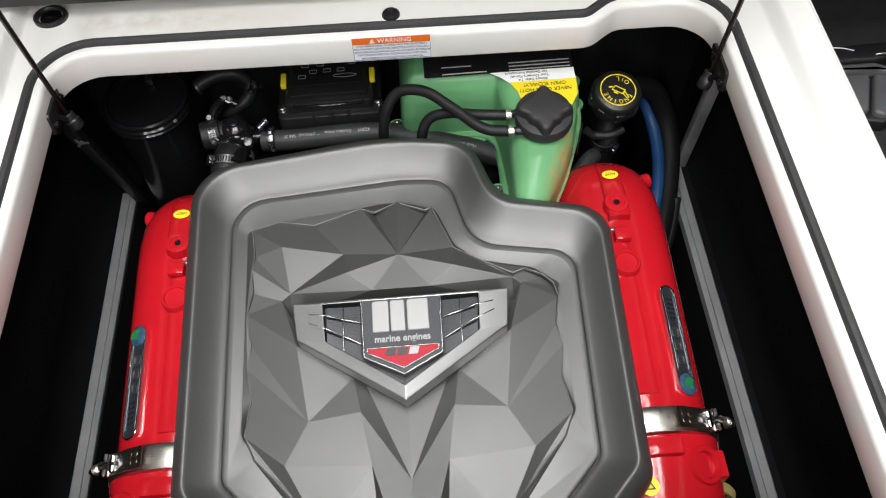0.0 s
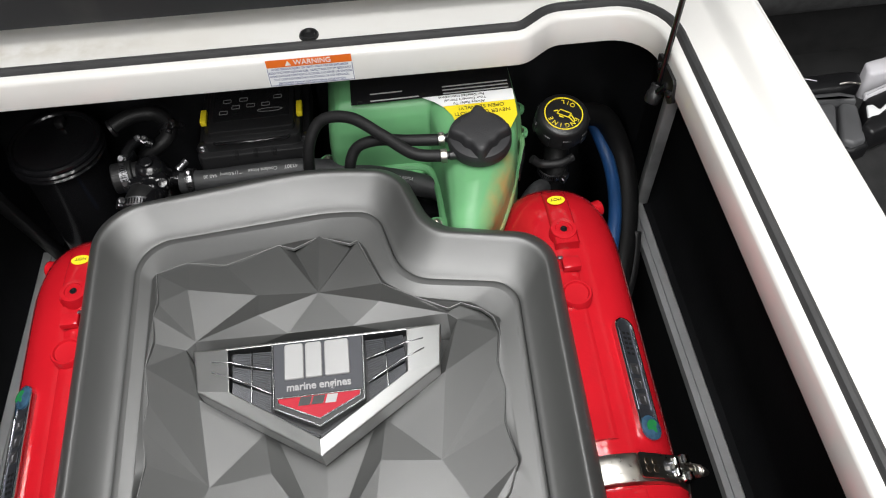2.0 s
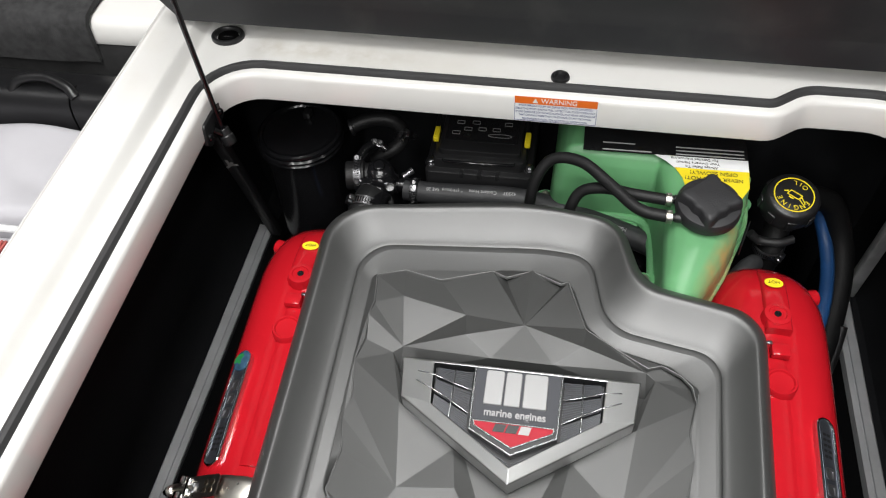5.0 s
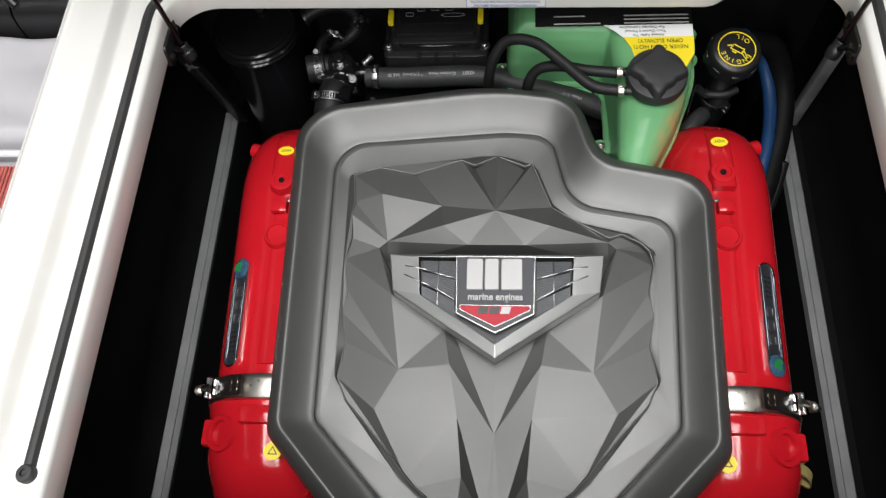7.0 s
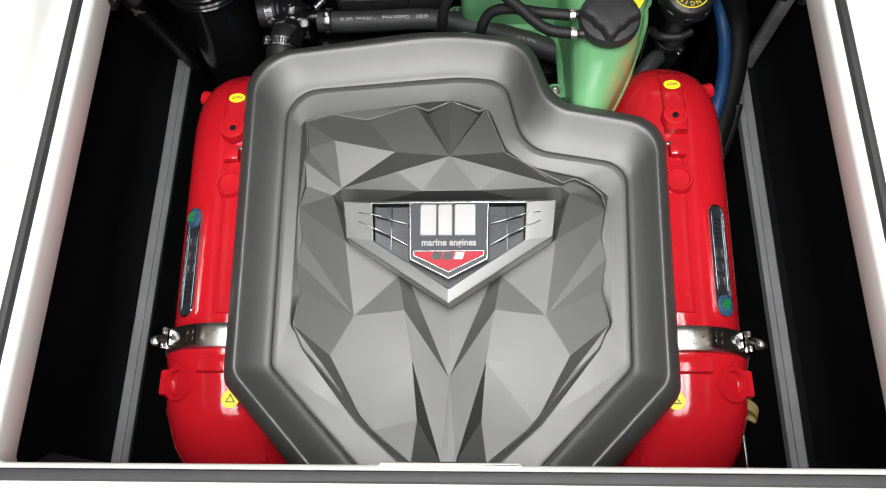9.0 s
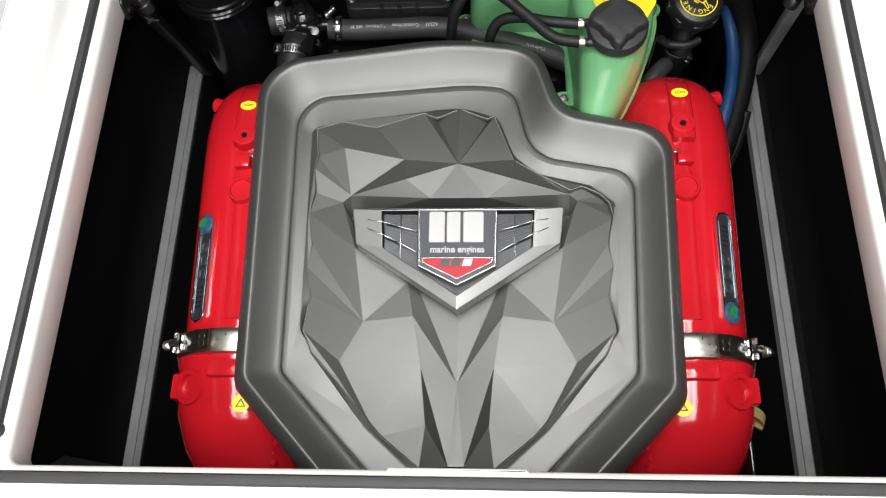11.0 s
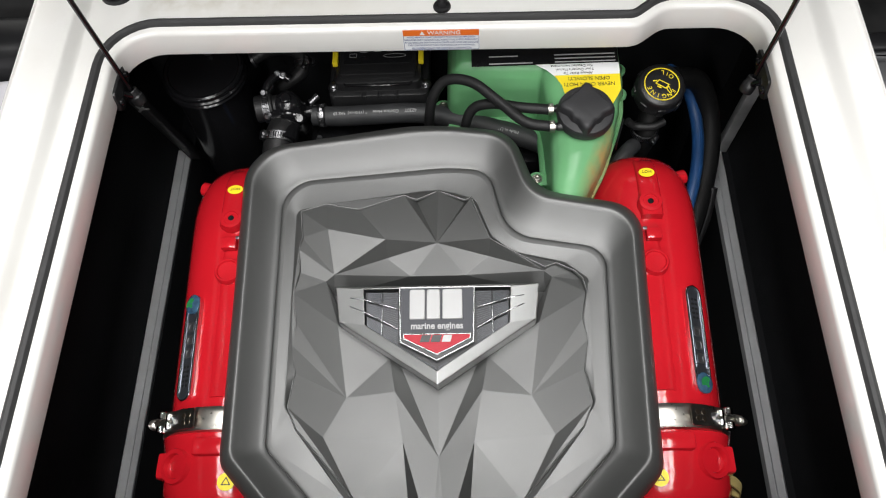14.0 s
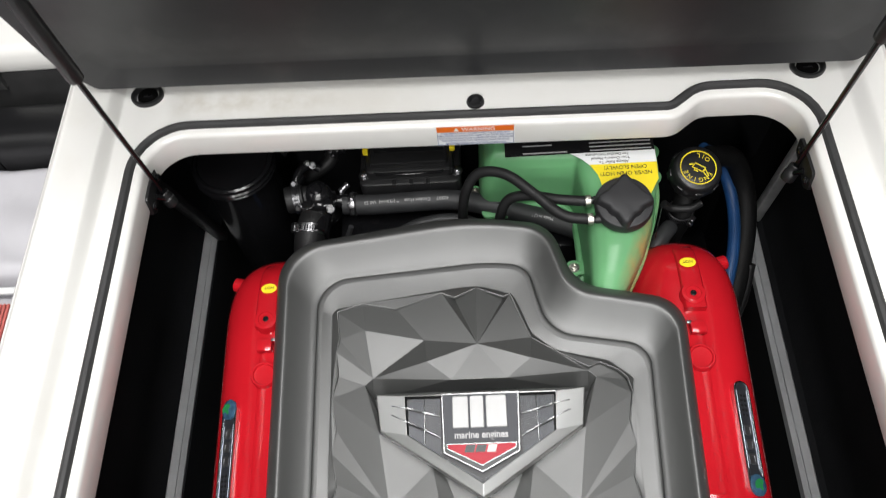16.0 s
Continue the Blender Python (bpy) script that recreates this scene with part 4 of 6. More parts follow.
    loft(bm, [lift(cap, -0.006, c), lift(cap, 0.0035, c), lift(inset(cap, 0.0006), 0.0045, c), lift(inset(cap, 0.0016), 0.0045, c), lift(inset(cap, 0.0022), 0.0026, c)])
    bd = part("name_badge", bm, CHROME, mf, "capsule-shaped chrome badge with a blue globe", smooth=30)
    bm = B()
    plate(bm, inset(cap, 0.0023), c, 0.0004, 0, 0.0026)
    part("badge_face", bm, BADGE_FACE, bd)
    end = 1 if s < 0 else -1
    bm = B()
    lathe(bm, c @ V(0, end * (half + 0.001), 0.0028), c.to_3x3() @ V(0, 0, 1), [(0.0131, 0), (0.0129, 0.0024), (0.0095, 0.0042), (0.005, 0.0051), (0.001, 0.0053)], 24)
    part("globe", bm, GLOBE, bd, "blue enamel globe")
    bm = B()
    leaf = [(0.0085 * math.cos(t) * (1 if t < 3.15 else 0.35), 0.0075 * math.sin(t)) for t in [2 * math.pi * i / 18 for i in range(18)]]
    plate(bm, [(x * 0.8 - y * 0.5, y * 0.8 + x * 0.5) for x, y in leaf], c @ Matrix.Translation((-0.001, end * (half + 0.001), 0.0073)), 0.0008)
    part("leaf", bm, LEAF_GREEN, bd)
    bm = B()
    for sx in (-1, 1):
        box(bm, c @ V(sx * 0.0088, -end * 0.010, 0.0034), (0.0008, 0.094, 0.0012), c.to_3x3())
    part("badge_line", bm, CHROME, bd, smooth=0)
    for k in range(3):
        bm = B()
        y = end * (0.026 - k * 0.017)
        pts = rounded([(-0.0062, y - 0.0062, 0.003), (0.0062, y - 0.0062, 0.003), (0.0062, y + 0.0062, 0.003), (-0.0062, y + 0.0062, 0.003)], 3)
        loft(bm, [lift(pts, 0.0028, c), lift(pts, 0.0042, c), lift(inset(pts, 0.0022), 0.0042, c), lift(inset(pts, 0.0024), 0.0031, c)])
        part("badge_mark", bm, DULL_STEEL, bd, smooth=20)
    bm = B()
    for k in range(5):
        for j in range(2):
            box(bm, c @ V(-0.003 + j * 0.006, -end * (0.026 + k * 0.006), 0.0033), (0.0042, 0.0028, 0.0006), c.to_3x3())
    part("badge_dots", bm, POCKET, bd, smooth=0)
    return mf


def elbow(s):
    """The red riser that turns down ahead of the clamp."""
    el = thing("exhaust_elbow", (CX + s * 0.26, 0.25, 0.40), "glossy red cast exhaust elbow turning down below the hatch lip", "exhaust elbow", "exhaust elbows")
    bm = B()
    rows = [(0.346, 0.99, 0.010, 0), (0.335, 1.0, 0.008, 0), (0.315, 0.985, 0.010, -0.002), (0.270, 0.985, 0.012, -0.004), (0.230, 0.96, 0.022, -0.012), (0.200, 0.92, 0.038, -0.022), (0.170, 0.86, 0.062, -0.034), (0.140, 0.78, 0.095, -0.044), (0.11, 0.68, 0.14, -0.05)]
    loft(bm, [section(s, y, k * 1.04, 0, dr - 0.002, sh + 0.005) for y, k, dr, sh in rows])
    part("casting", bm, RED, el, smooth=60)
    bm = B()
    box(bm, (CX + s * 0.275, 0.316, 0.613), (0.050, 0.022, 0.020), None, 0.004)
    part("lug", bm, RED, el)
    # drain plug boss on the outer side
    p = V(CX + s * 0.312, 0.300, 0.578)
    d = V(s * 0.42, -0.15, 0.88).normalized()
    bm = B()
    lathe(bm, p, d, [(0.029, 0), (0.027, 0.017), (0.022, 0.026), (0.0205, 0.030), (0.0155, 0.030), (0.0140, 0.027), (0.0130, 0.0215), (0.003, 0.021)], 26)
    part("plug_boss", bm, RED, el)
    bm = B()
    lathe(bm, p + d * 0.021, d, [(0.0120, 0), (0.0115, 0.0030), (0.0100, 0.004), (0.0085, 0.0030), (0.001, 0.0028)], 24)
    part("plug", bm, RED, el)
    bm = B()
    box(bm, (CX + s * 0.333, 0.299, 0.578), (0.034, 0.032, 0.034), None, 0.004)
    part("boss_block", bm, RED, el)
    rng = random.Random(3)
    for k in range(7):
        bm = B()
        y = 0.235 - k * 0.011
        u = 0.222 + rng.uniform(-0.006, 0.006)
        f = max(0.0, (0.270 - y)) / 0.07
        lathe(bm, (CX + s * u, y, 0.598 - 0.022 * f - sag(y) * 0.2), (0, -0.35, 1), [(0.0045, -0.004), (0.0042, 0.0006), (0.0030, 0.0016), (0.0022, 0.0004), (0.0010, 0.0003)], 10)
        part("cast_mark", bm, RED, el)
    st, m = sticker("caution_sticker", V(CX + s * 0.254, 0.274, 0.6160), Matrix.Rotation(radians(4), 3, "X"), 0.0105, el, 1.0)
    bm = B()
    tri = [(-0.006, -0.004), (0.006, -0.004), (0, 0.006)]
    loft(bm, [lift(tri, 0.0006, m), lift(tri, 0.0009, m), lift(inset(tri, 0.0012), 0.0009, m), lift(inset(tri, 0.0012), 0.0007, m)], False, False)
    part("triangle", bm, INK, st, smooth=0)
    return el


def clamp(s):
    cl = thing("band_clamp", (CX + s * 0.30, 0.356, 0.58), "stainless band clamp round the exhaust joint", "clamp", "exhaust band clamps")
    bm = B()
    yc = 0.3475 if s < 0 else 0.3435
    y0, y1 = yc - 0.015, yc + 0.015
    rows = [(y0, -0.002), (y0 + 0.001, 0.005), (y0 + 0.004, 0.0065), (y0 + 0.008, 0.0075), (y1 - 0.008, 0.0075), (y1 - 0.004, 0.0065), (y1 - 0.001, 0.005), (y1, -0.002)]
    loft(bm, [section(s, y, 1.0, g) for y, g in rows], False, False)
    part("band", bm, STEEL, cl, smooth=30)
    f = surface_frame(s, 0.315, yc)
    f.translation += f.to_3x3() @ V(0, 0, 0.0075)
    bm = B()
    pts = rounded([(-0.030, -0.0122, 0.003), (0.031, -0.0122, 0.002), (0.031, 0.0122, 0.002), (-0.030, 0.0122, 0.003)], 4)
    slot = rounded([(0.001, -0.0058, 0.005), (0.027, -0.0058, 0.001), (0.027, 0.0058, 0.001), (0.001, 0.0058, 0.005)], 4)
    sl = [(x * s, y) for x, y in pts]
    ss = [(x * s, y) for x, y in slot]
    loft(bm, [lift(sl, 0, f), lift(sl, 0.0018, f), lift(ss, 0.0018, f), lift(ss, 0.0, f)], False, False)
    part("latch_plate", bm, STEEL, cl, smooth=20)
    for dx in (-0.020, -0.010):
        for dy in (-0.004, 0.004):
            bm = B()
            lathe(bm, f @ V(s * dx, dy, 0.0016), f.to_3x3() @ V(0, 0, 1), [(0.0036, 0), (0.0033, 0.0004), (0.001, 0.0004)], 14)
            part("spot_weld", bm, WELD, cl)
    bm = B()
    end = f @ V(s * 0.033, 0, 0.001)
    cyl(bm, end + V(0, -0.0135, 0), end + V(0, -0.0042, 0), 0.0060, 18, 0.001)
    part("trunnion", bm, CHROME, cl)
    bm = B()
    cyl(bm, end + V(0, 0.0042, 0), end + V(0, 0.0135, 0), 0.0060, 18, 0.001)
    part("trunnion", bm, CHROME, cl)
    bm = B()
    cyl(bm, f @ V(s * 0.0185, -0.0095, 0.002), f @ V(s * 0.0185, 0.0095, 0.002), 0.0038, 14, 0.0008)
    part("roll", bm, CHROME, cl)
    # duller plate in the slot, painting the shade on the band below
    bm = B()
    box(bm, f @ V(s * 0.008, 0, 0.0002), (0.014, 0.011, 0.0006), f.to_3x3())
    part("slot_shade", bm, DULL_STEEL, cl, smooth=0)
    bm = B()
    tip = end + f.to_3x3() @ V(s * 0.030, 0, -0.004)
    cyl(bm, end - (tip - end) * 0.7, tip, 0.0026, 10)
    part("bolt", bm, STEEL, cl)
    bm = B()
    sd, tt = frame_of(tip - end)[1:]
    pts = [end + (tip - end) * (0.25 + 0.5 * i / 60) + (sd * math.cos(i * 0.52) + tt * math.sin(i * 0.52)) * 0.0058 for i in range(61)]
    tube(bm, pts, 0.0010, 6, smooth=False)
    part("spring", bm, STEEL, cl)
    bm = B()
    lathe(bm, tip - (tip - end) * 0.2, tip - end, [(0.0055, 0), (0.0055, 0.004), (0.004, 0.006), (0.003, 0.011), (0.001, 0.012)], 6)
    part("nut", bm, BLACK_PAINT if s < 0 else STEEL, cl)
    bm = B()
    box(bm, f @ V(s * 0.014, 0, -0.002), (0.02, 0.008, 0.003), f.to_3x3(), 0.001)
    part("tongue", bm, STEEL, cl)
    return cl


for s in (-1, 1):
    manifold(s)
    elbow(s)
    clamp(s)


# ---- engine block below ----
def block():
    eb = thing("engine_block", (CX, 0.5, 0.10), "black painted engine block under the cover", "engine")
    bm = B()
    box(bm, (CX, 0.44, 0.38), (0.36, 0.56, 0.36), None, 0.03)
    part("casting", bm, BLACK_PAINT, eb)
    for s in (-1, 1):
        bm = B()
        box(bm, (CX + s * 0.20, 0.50, 0.46), (0.10, 0.44, 0.10), Matrix.Rotation(radians(s * 30), 3, "Y"), 0.02)
        part("cylinder_head", bm, BLACK_PAINT, eb)
        bm = B()
        box(bm, (CX + s * 0.30, 0.22, 0.26), (0.10, 0.14, 0.30), None, 0.02)
        part("mount", bm, BLACK_PAINT, eb)
    bm = B()
    box(bm, (CX + 0.02, 0.80, 0.46), (0.46, 0.10, 0.20), None, 0.02)
    part("front_plate", bm, BLACK_PAINT, eb)
    return eb


block()


# ---- coolant tank ----
def tank():
    tk = thing("coolant_tank", (0.16, 0.76, 0.58), "translucent green plastic coolant tank with a black cap", "coolant tank")
    bm = B()
    # slab across the back
    plan = rounded([(-0.002, 0.800, 0.020), (0.130, 0.796, 0.03), (0.252, 0.785, 0.02), (0.246, 0.955, 0.02), (0.000, 0.955, 0.02)], 5)
    rows = [(0.006, 0.590), (0.0, 0.600), (0.001, 0.640), (0.004, 0.668), (0.009, 0.686), (0.016, 0.698), (0.024, 0.704), (0.05, 0.7055)]
    rings = []
    for d, z in rows:
        rings.append(lift(inset(plan, d), lambda x, y, z=z: z + 0.05 * (y - 0.80) * (1 if z > 0.65 else 0)))
    loft(bm, rings)
    # neck that runs forward and down
    prof = []
    for y, x0, x1, top, bot in ((0.860, 0.125, 0.242, 0.706, 0.60), (0.800, 0.128, 0.244, 0.7075, 0.59), (0.750, 0.134, 0.237, 0.7065, 0.57), (0.705, 0.136, 0.226, 0.705, 0.55), (0.672, 0.135, 0.212, 0.700, 0.53), (0.640, 0.134, 0.194, 0.688, 0.50), (0.600, 0.136, 0.172, 0.660, 0.47), (0.57, 0.14, 0.165, 0.63, 0.46)):
        r = 0.022 if y > 0.71 else min(0.034, (x1 - x0) / 2 - 0.006)
        sec = rounded([(x0, bot, 0.01), (x1, bot, 0.01), (x1 - 0.004, top, r), (x0 + 0.004, top, r)], 4)
        prof.append([V(p[0], y, p[1]) for p in sec])
    loft(bm, prof)
    ob = part("body", bm, TANK, tk, smooth=60)
    rm = ob.modifiers.new("fuse", "REMESH")
    rm.mode, rm.voxel_size, rm.use_smooth_shade = "VOXEL", 0.0028, True
    sm = ob.modifiers.new("soften", "SMOOTH")
    sm.factor, sm.iterations = 0.5, 7
    # moulded seam along the lower edge
    bm = B()
    tube(bm, [(0.245, 0.86, 0.632), (0.247, 0.79, 0.638), (0.2345, 0.74, 0.645), (0.2235, 0.71, 0.645), (0.2075, 0.67, 0.638), (0.172, 0.61, 0.61)], 0.0035, 8)
    part("seam", bm, TANK, tk)
    bm = B()
    tube(bm, [(0.005, 0.90, 0.606), (0.004, 0.83, 0.606), (0.012, 0.800, 0.606), (0.06, 0.797, 0.606), (0.112, 0.793, 0.606), (0.131, 0.770, 0.604), (0.135, 0.70, 0.60), (0.134, 0.65, 0.585), (0.136, 0.60, 0.56)], 0.0058, 10)
    part("seam", bm, TANK, tk)
    bm = B()
    plate(bm, rounded([(0.000, 0.781, 0.010), (0.118, 0.779, 0.016), (0.124, 0.806, 0.004), (0.000, 0.812, 0.004)], 4), Matrix.Translation((0, 0, 0.600)), 0.006, 0.002)
    part("flange", bm, TANK, tk)
    # cap with a wavy grip
    cx, cy, cz = 0.183, 0.722, 0.704
    axis = V(0, -0.10, 1).normalized()
    bm = B()
    lathe(bm, (cx, cy, cz), axis, [(0.028, 0), (0.034, 0.004), (0.0365, 0.006), (0.0375, 0.012), (0.0370, 0.018), (0.0355, 0.0215), (0.033, 0.0225), (0.010, 0.0225)], 40)
    cp = part("cap", bm, CAP_PLASTIC, tk, "textured black screw cap", smooth=40)
    bm = B()
    m = basis(V(cx, cy, cz) + axis * 0.0235, (1, 0, 0), (0, 1, 0.1))
    rings = []
    for k, z in ((1.06, -0.004), (1.02, 0.004), (0.98, 0.0085), (0.92, 0.0108), (0.80, 0.0118)):
        rings.append([m @ V(k * (0.0283 + 0.0048 * math.cos(4 * a) + 0.0020 * math.cos(8 * a)) * math.cos(a + 1.50), k * (0.0283 + 0.0048 * math.cos(4 * a) + 0.0020 * math.cos(8 * a)) * math.sin(a + 1.50), z) for a in [2 * math.pi * i / 64 for i in range(64)]])
    loft(bm, rings)
    part("grip", bm, CAP_PLASTIC, cp, smooth=40)
    # film labels on the slab
    def flat(x0, x1, y0, y1, z, mat, name, label="", pts=None):
        bm = B()
        pts2 = pts or [(x0, y0), (x1, y0), (x1, y1), (x0, y1)]
        loft(bm, [lift(pts2, lambda x, y: z + 0.05 * (y - 0.80)), lift(pts2, lambda x, y: z + 0.0006 + 0.05 * (y - 0.80))])
        return part(name, bm, mat, tk, label, smooth=0)
    lb = flat(0.036, 0.236, 0.8115, 0.90, 0.7072, BLACK_LABEL, "black_label", "glossy black label with grey print")
    bm = B()
    for k, (a, b, y) in enumerate(((0.06, 0.12, 0.8145), (0.15, 0.232, 0.8145), (0.15, 0.232, 0.8205), (0.15, 0.232, 0.8265), (0.06, 0.10, 0.8265))):
        box(bm, ((a + b) / 2, y, 0.7082 + 0.05 * (y - 0.80)), (b - a, 0.0016, 0.0006))
    part("print_line", bm, INK_GREY, lb, smooth=0)
    wl = flat(0, 0, 0, 0, 0.7084, PAPER, "white_label", "white label with printed instructions", [(0.124, 0.8105), (0.138, 0.801), (0.148, 0.7905), (0.236, 0.7905), (0.236, 0.8105)])
    yl = flat(0, 0, 0, 0, 0.7088, YELLOW, "yellow_label", "yellow caution label", [(0.148, 0.7910), (0.157, 0.775), (0.163, 0.748), (0.222, 0.742), (0.235, 0.765), (0.236, 0.7910)])
    turn = Matrix.Rotation(math.pi, 4, "Z")
    tilt = Matrix.Rotation(math.atan(0.05), 4, "X")
    for k, (txt, y, x, size) in enumerate((("Always Refer To", 0.7942, 0.180, 0.0058), ("Your Owner's Manual", 0.8004, 0.176, 0.0058), ("For Detailed Instructions", 0.8066, 0.172, 0.0056))):
        text_part("lettering", txt, size, Matrix.Translation((x, y, 0.7093 + 0.05 * (y - 0.80))) @ tilt @ turn, INK, wl)
    for txt, y, size in (("NEVER OPEN HOT!", 0.7755, 0.0080), ("OPEN SLOWLY!", 0.7848, 0.0080)):
        text_part("lettering", txt, size, Matrix.Translation((0.194, y, 0.7097 + 0.05 * (y - 0.80))) @ tilt @ turn, INK, yl)
    # side label, lugs and bolts
    bm = B()
    loft(bm, [[V(0.2395, 0.738, 0.680), V(0.2270, 0.700, 0.678), V(0.2275, 0.700, 0.660), V(0.2400, 0.738, 0.660)], [V(0.2405, 0.738, 0.680), V(0.2280, 0.700, 0.678), V(0.2285, 0.700, 0.660), V(0.2410, 0.738, 0.660)]])
    part("side_label", bm, BLACK_LABEL, tk, smooth=0)
    for x, y, z in ((-0.008, 0.826, 0.604), (0.252, 0.871, 0.622), (0.250, 0.829, 0.618), (0.124, 0.688, 0.612)):
        bm = B()
        lathe(bm, (x, y, z - 0.006), (0, 0, 1), [(0.0115, 0), (0.0125, 0.001), (0.0125, 0.0045), (0.0110, 0.006), (0.002, 0.006)], 20)
        box(bm, (x + (-0.010 if x > 0.2 else 0.010), y, z - 0.003), (0.020, 0.020, 0.0055), None, 0.002)
        part("lug", bm, TANK, tk)
        bm = B()
        lathe(bm, (x, y, z), (0, 0, 1), [(0.0075, 0), (0.0075, 0.0012), (0.0052, 0.0014), (0.0052, 0.0048), (0.003, 0.0052), (0.0028, 0.003)], 12)
        part("bolt", bm, STEEL, tk)
    for y in (0.733, 0.704):
        bm = B()
        lathe(bm, (0.158, y, 0.712), (-1, 0, 0), [(0.0058, 0), (0.0058, 0.012), (0.0048, 0.013), (0.0048, 0.022)], 16)
        part("hose_barb", bm, BLACK_PLASTIC, tk)
    return tk


tank()


def screw_clip(p, axis, r, width=0.008, up=(0, 0, 1), mat=CLIP_STEEL, spring=False):
    """A worm-drive hose clip: slotted band, housing and hex screw."""
    p, a = Vector(p), Vector(axis).normalized()
    cl = thing("hose_clip", p - V(0, 0, r), "bright stainless worm-drive hose clip", "hose clip", "hose clips")
    bm = B()
    lathe(bm, p - a * width / 2, a, [(r - 0.001, 0), (r + 0.0008, 0.0003), (r + 0.0008, width - 0.0003), (r - 0.001, width)], 28, False, False)
    part("band", bm, mat, cl)
    u = Vector(up)
    u = (u - a * u.dot(a)).normalized()
    t = a.cross(u)
    if not spring:
        bm = B()
        n = 26
        for k in range(n):
            ang = (0.45 + k // 2 * 0.15) * (1 if k % 2 else -1)
            d = u * math.cos(ang) + t * math.sin(ang)
            fr = basis(p + d * (r + 0.0009), a, d.cross(a))
            box(bm, fr.translation, (width * 0.60, r * 0.06, 0.0005), fr.to_3x3())
        part("slotted_strip", bm, BLACK_PAINT, cl, smooth=0)
    bm = B()
    fr = basis(p + u * (r + 0.0035), t, a)
    box(bm, fr.translation, (0.011, width * 1.05, 0.006), fr.to_3x3(), 0.0015)
    part("housing", bm, mat, cl)
    bm = B()
    lathe(bm, p + u * (r + 0.0042) - t * 0.006, -t, [(0.0046, 0), (0.0046, 0.0045), (0.0036, 0.0055), (0.001, 0.0056)], 8)
    part("screw", bm, mat, cl)
    return cl


def hose(name, pts, r, mat, label, n=14, category="hose"):
    bm = B()
    tube(bm, pts, r, n)
    return solo(name, bm, mat, label, category)


# two thin vent hoses from the tank
hose("vent_hose", [(0.140, 0.704, 0.712), (0.105, 0.713, 0.712), (0.070, 0.744, 0.718), (0.035, 0.773, 0.723), (0.000, 0.784, 0.714), (-0.019, 0.774, 0.688), (-0.026, 0.763, 0.645), (-0.028, 0.755, 0.58)], 0.0072, HOSE, "thin black rubber vent hose arching from the tank")
hose("vent_hose", [(0.140, 0.733, 0.710), (0.100, 0.740, 0.708), (0.064, 0.752, 0.702), (0.038, 0.755, 0.690), (0.026, 0.747, 0.664), (0.023, 0.738, 0.62), (0.022, 0.735, 0.57)], 0.0070, HOSE, "thin black rubber vent hose curling down behind the cover")
for y, z in ((0.733, 0.7105), (0.704, 0.712)):
    cl = thing("spring_clip", (0.139, y, z - 0.008), "small bright crimp ring on the vent hose", "hose clip", "crimp rings")
    bm = B()
    lathe(bm, (0.1355, y, z), (1, 0, 0), [(0.0070, 0), (0.0082, 0.0004), (0.0082, 0.0070), (0.0070, 0.0074)], 20, False, False)
    part("ring", bm, STEEL, cl)
    bm = B()
    box(bm, (0.139, y, z + 0.009), (0.006, 0.0035, 0.003), None, 0.001)
    part("crimp", bm, STEEL, cl)

# large coolant hose across the back of the engine
h = thing("coolant_hose", (-0.19, 0.82, 0.58), "thick grey-black rubber coolant hose with white print", "hose")
bm = B()
BIG = [(-0.205, 0.821, 0.598), (-0.165, 0.818, 0.598), (-0.11, 0.817, 0.601), (-0.05, 0.817, 0.602), (0.0, 0.807, 0.602), (0.05, 0.792, 0.600), (0.11, 0.772, 0.595), (0.16, 0.750, 0.588), (0.18, 0.735, 0.57)]
tube(bm, BIG, 0.0152, 18)
part("tube", bm, HOSE_GREY, h)
for txt, x, y, z, rot, size in (("4230T", -0.056, 0.8172, 0.602, 0, 0.0070), ("Coolant Hose", -0.093, 0.817, 0.6015, 0, 0.0068), ("3/4\" (19.0mm)", -0.132, 0.8174, 0.600, 2, 0.0062), ("SAE 20", -0.163, 0.818, 0.598, 2, 0.0062), ("Made in U.S.A.", 0.085, 0.780, 0.597, -18, 0.0066)):
    lean = Matrix.Rotation(radians(180 + rot), 4, "Z") @ Matrix.Rotation(radians(-22), 4, "X")
    text_part("lettering", txt, size, Matrix.Translation((x, y, z)) @ lean @ Matrix.Translation((0, 0, 0.0155)), PRINT_WHITE, h)
hose("small_hose", [(-0.13, 0.775, 0.578), (-0.09, 0.788, 0.586), (-0.045, 0.792, 0.588), (-0.01, 0.784, 0.584), (0.03, 0.77, 0.57)], 0.0085, HOSE_GREY, "thin grey rubber hose below the coolant hose")
screw_clip((-0.190, 0.820, 0.599), (1, -0.03, 0), 0.0165, 0.010, (0, -0.6, 0.8))


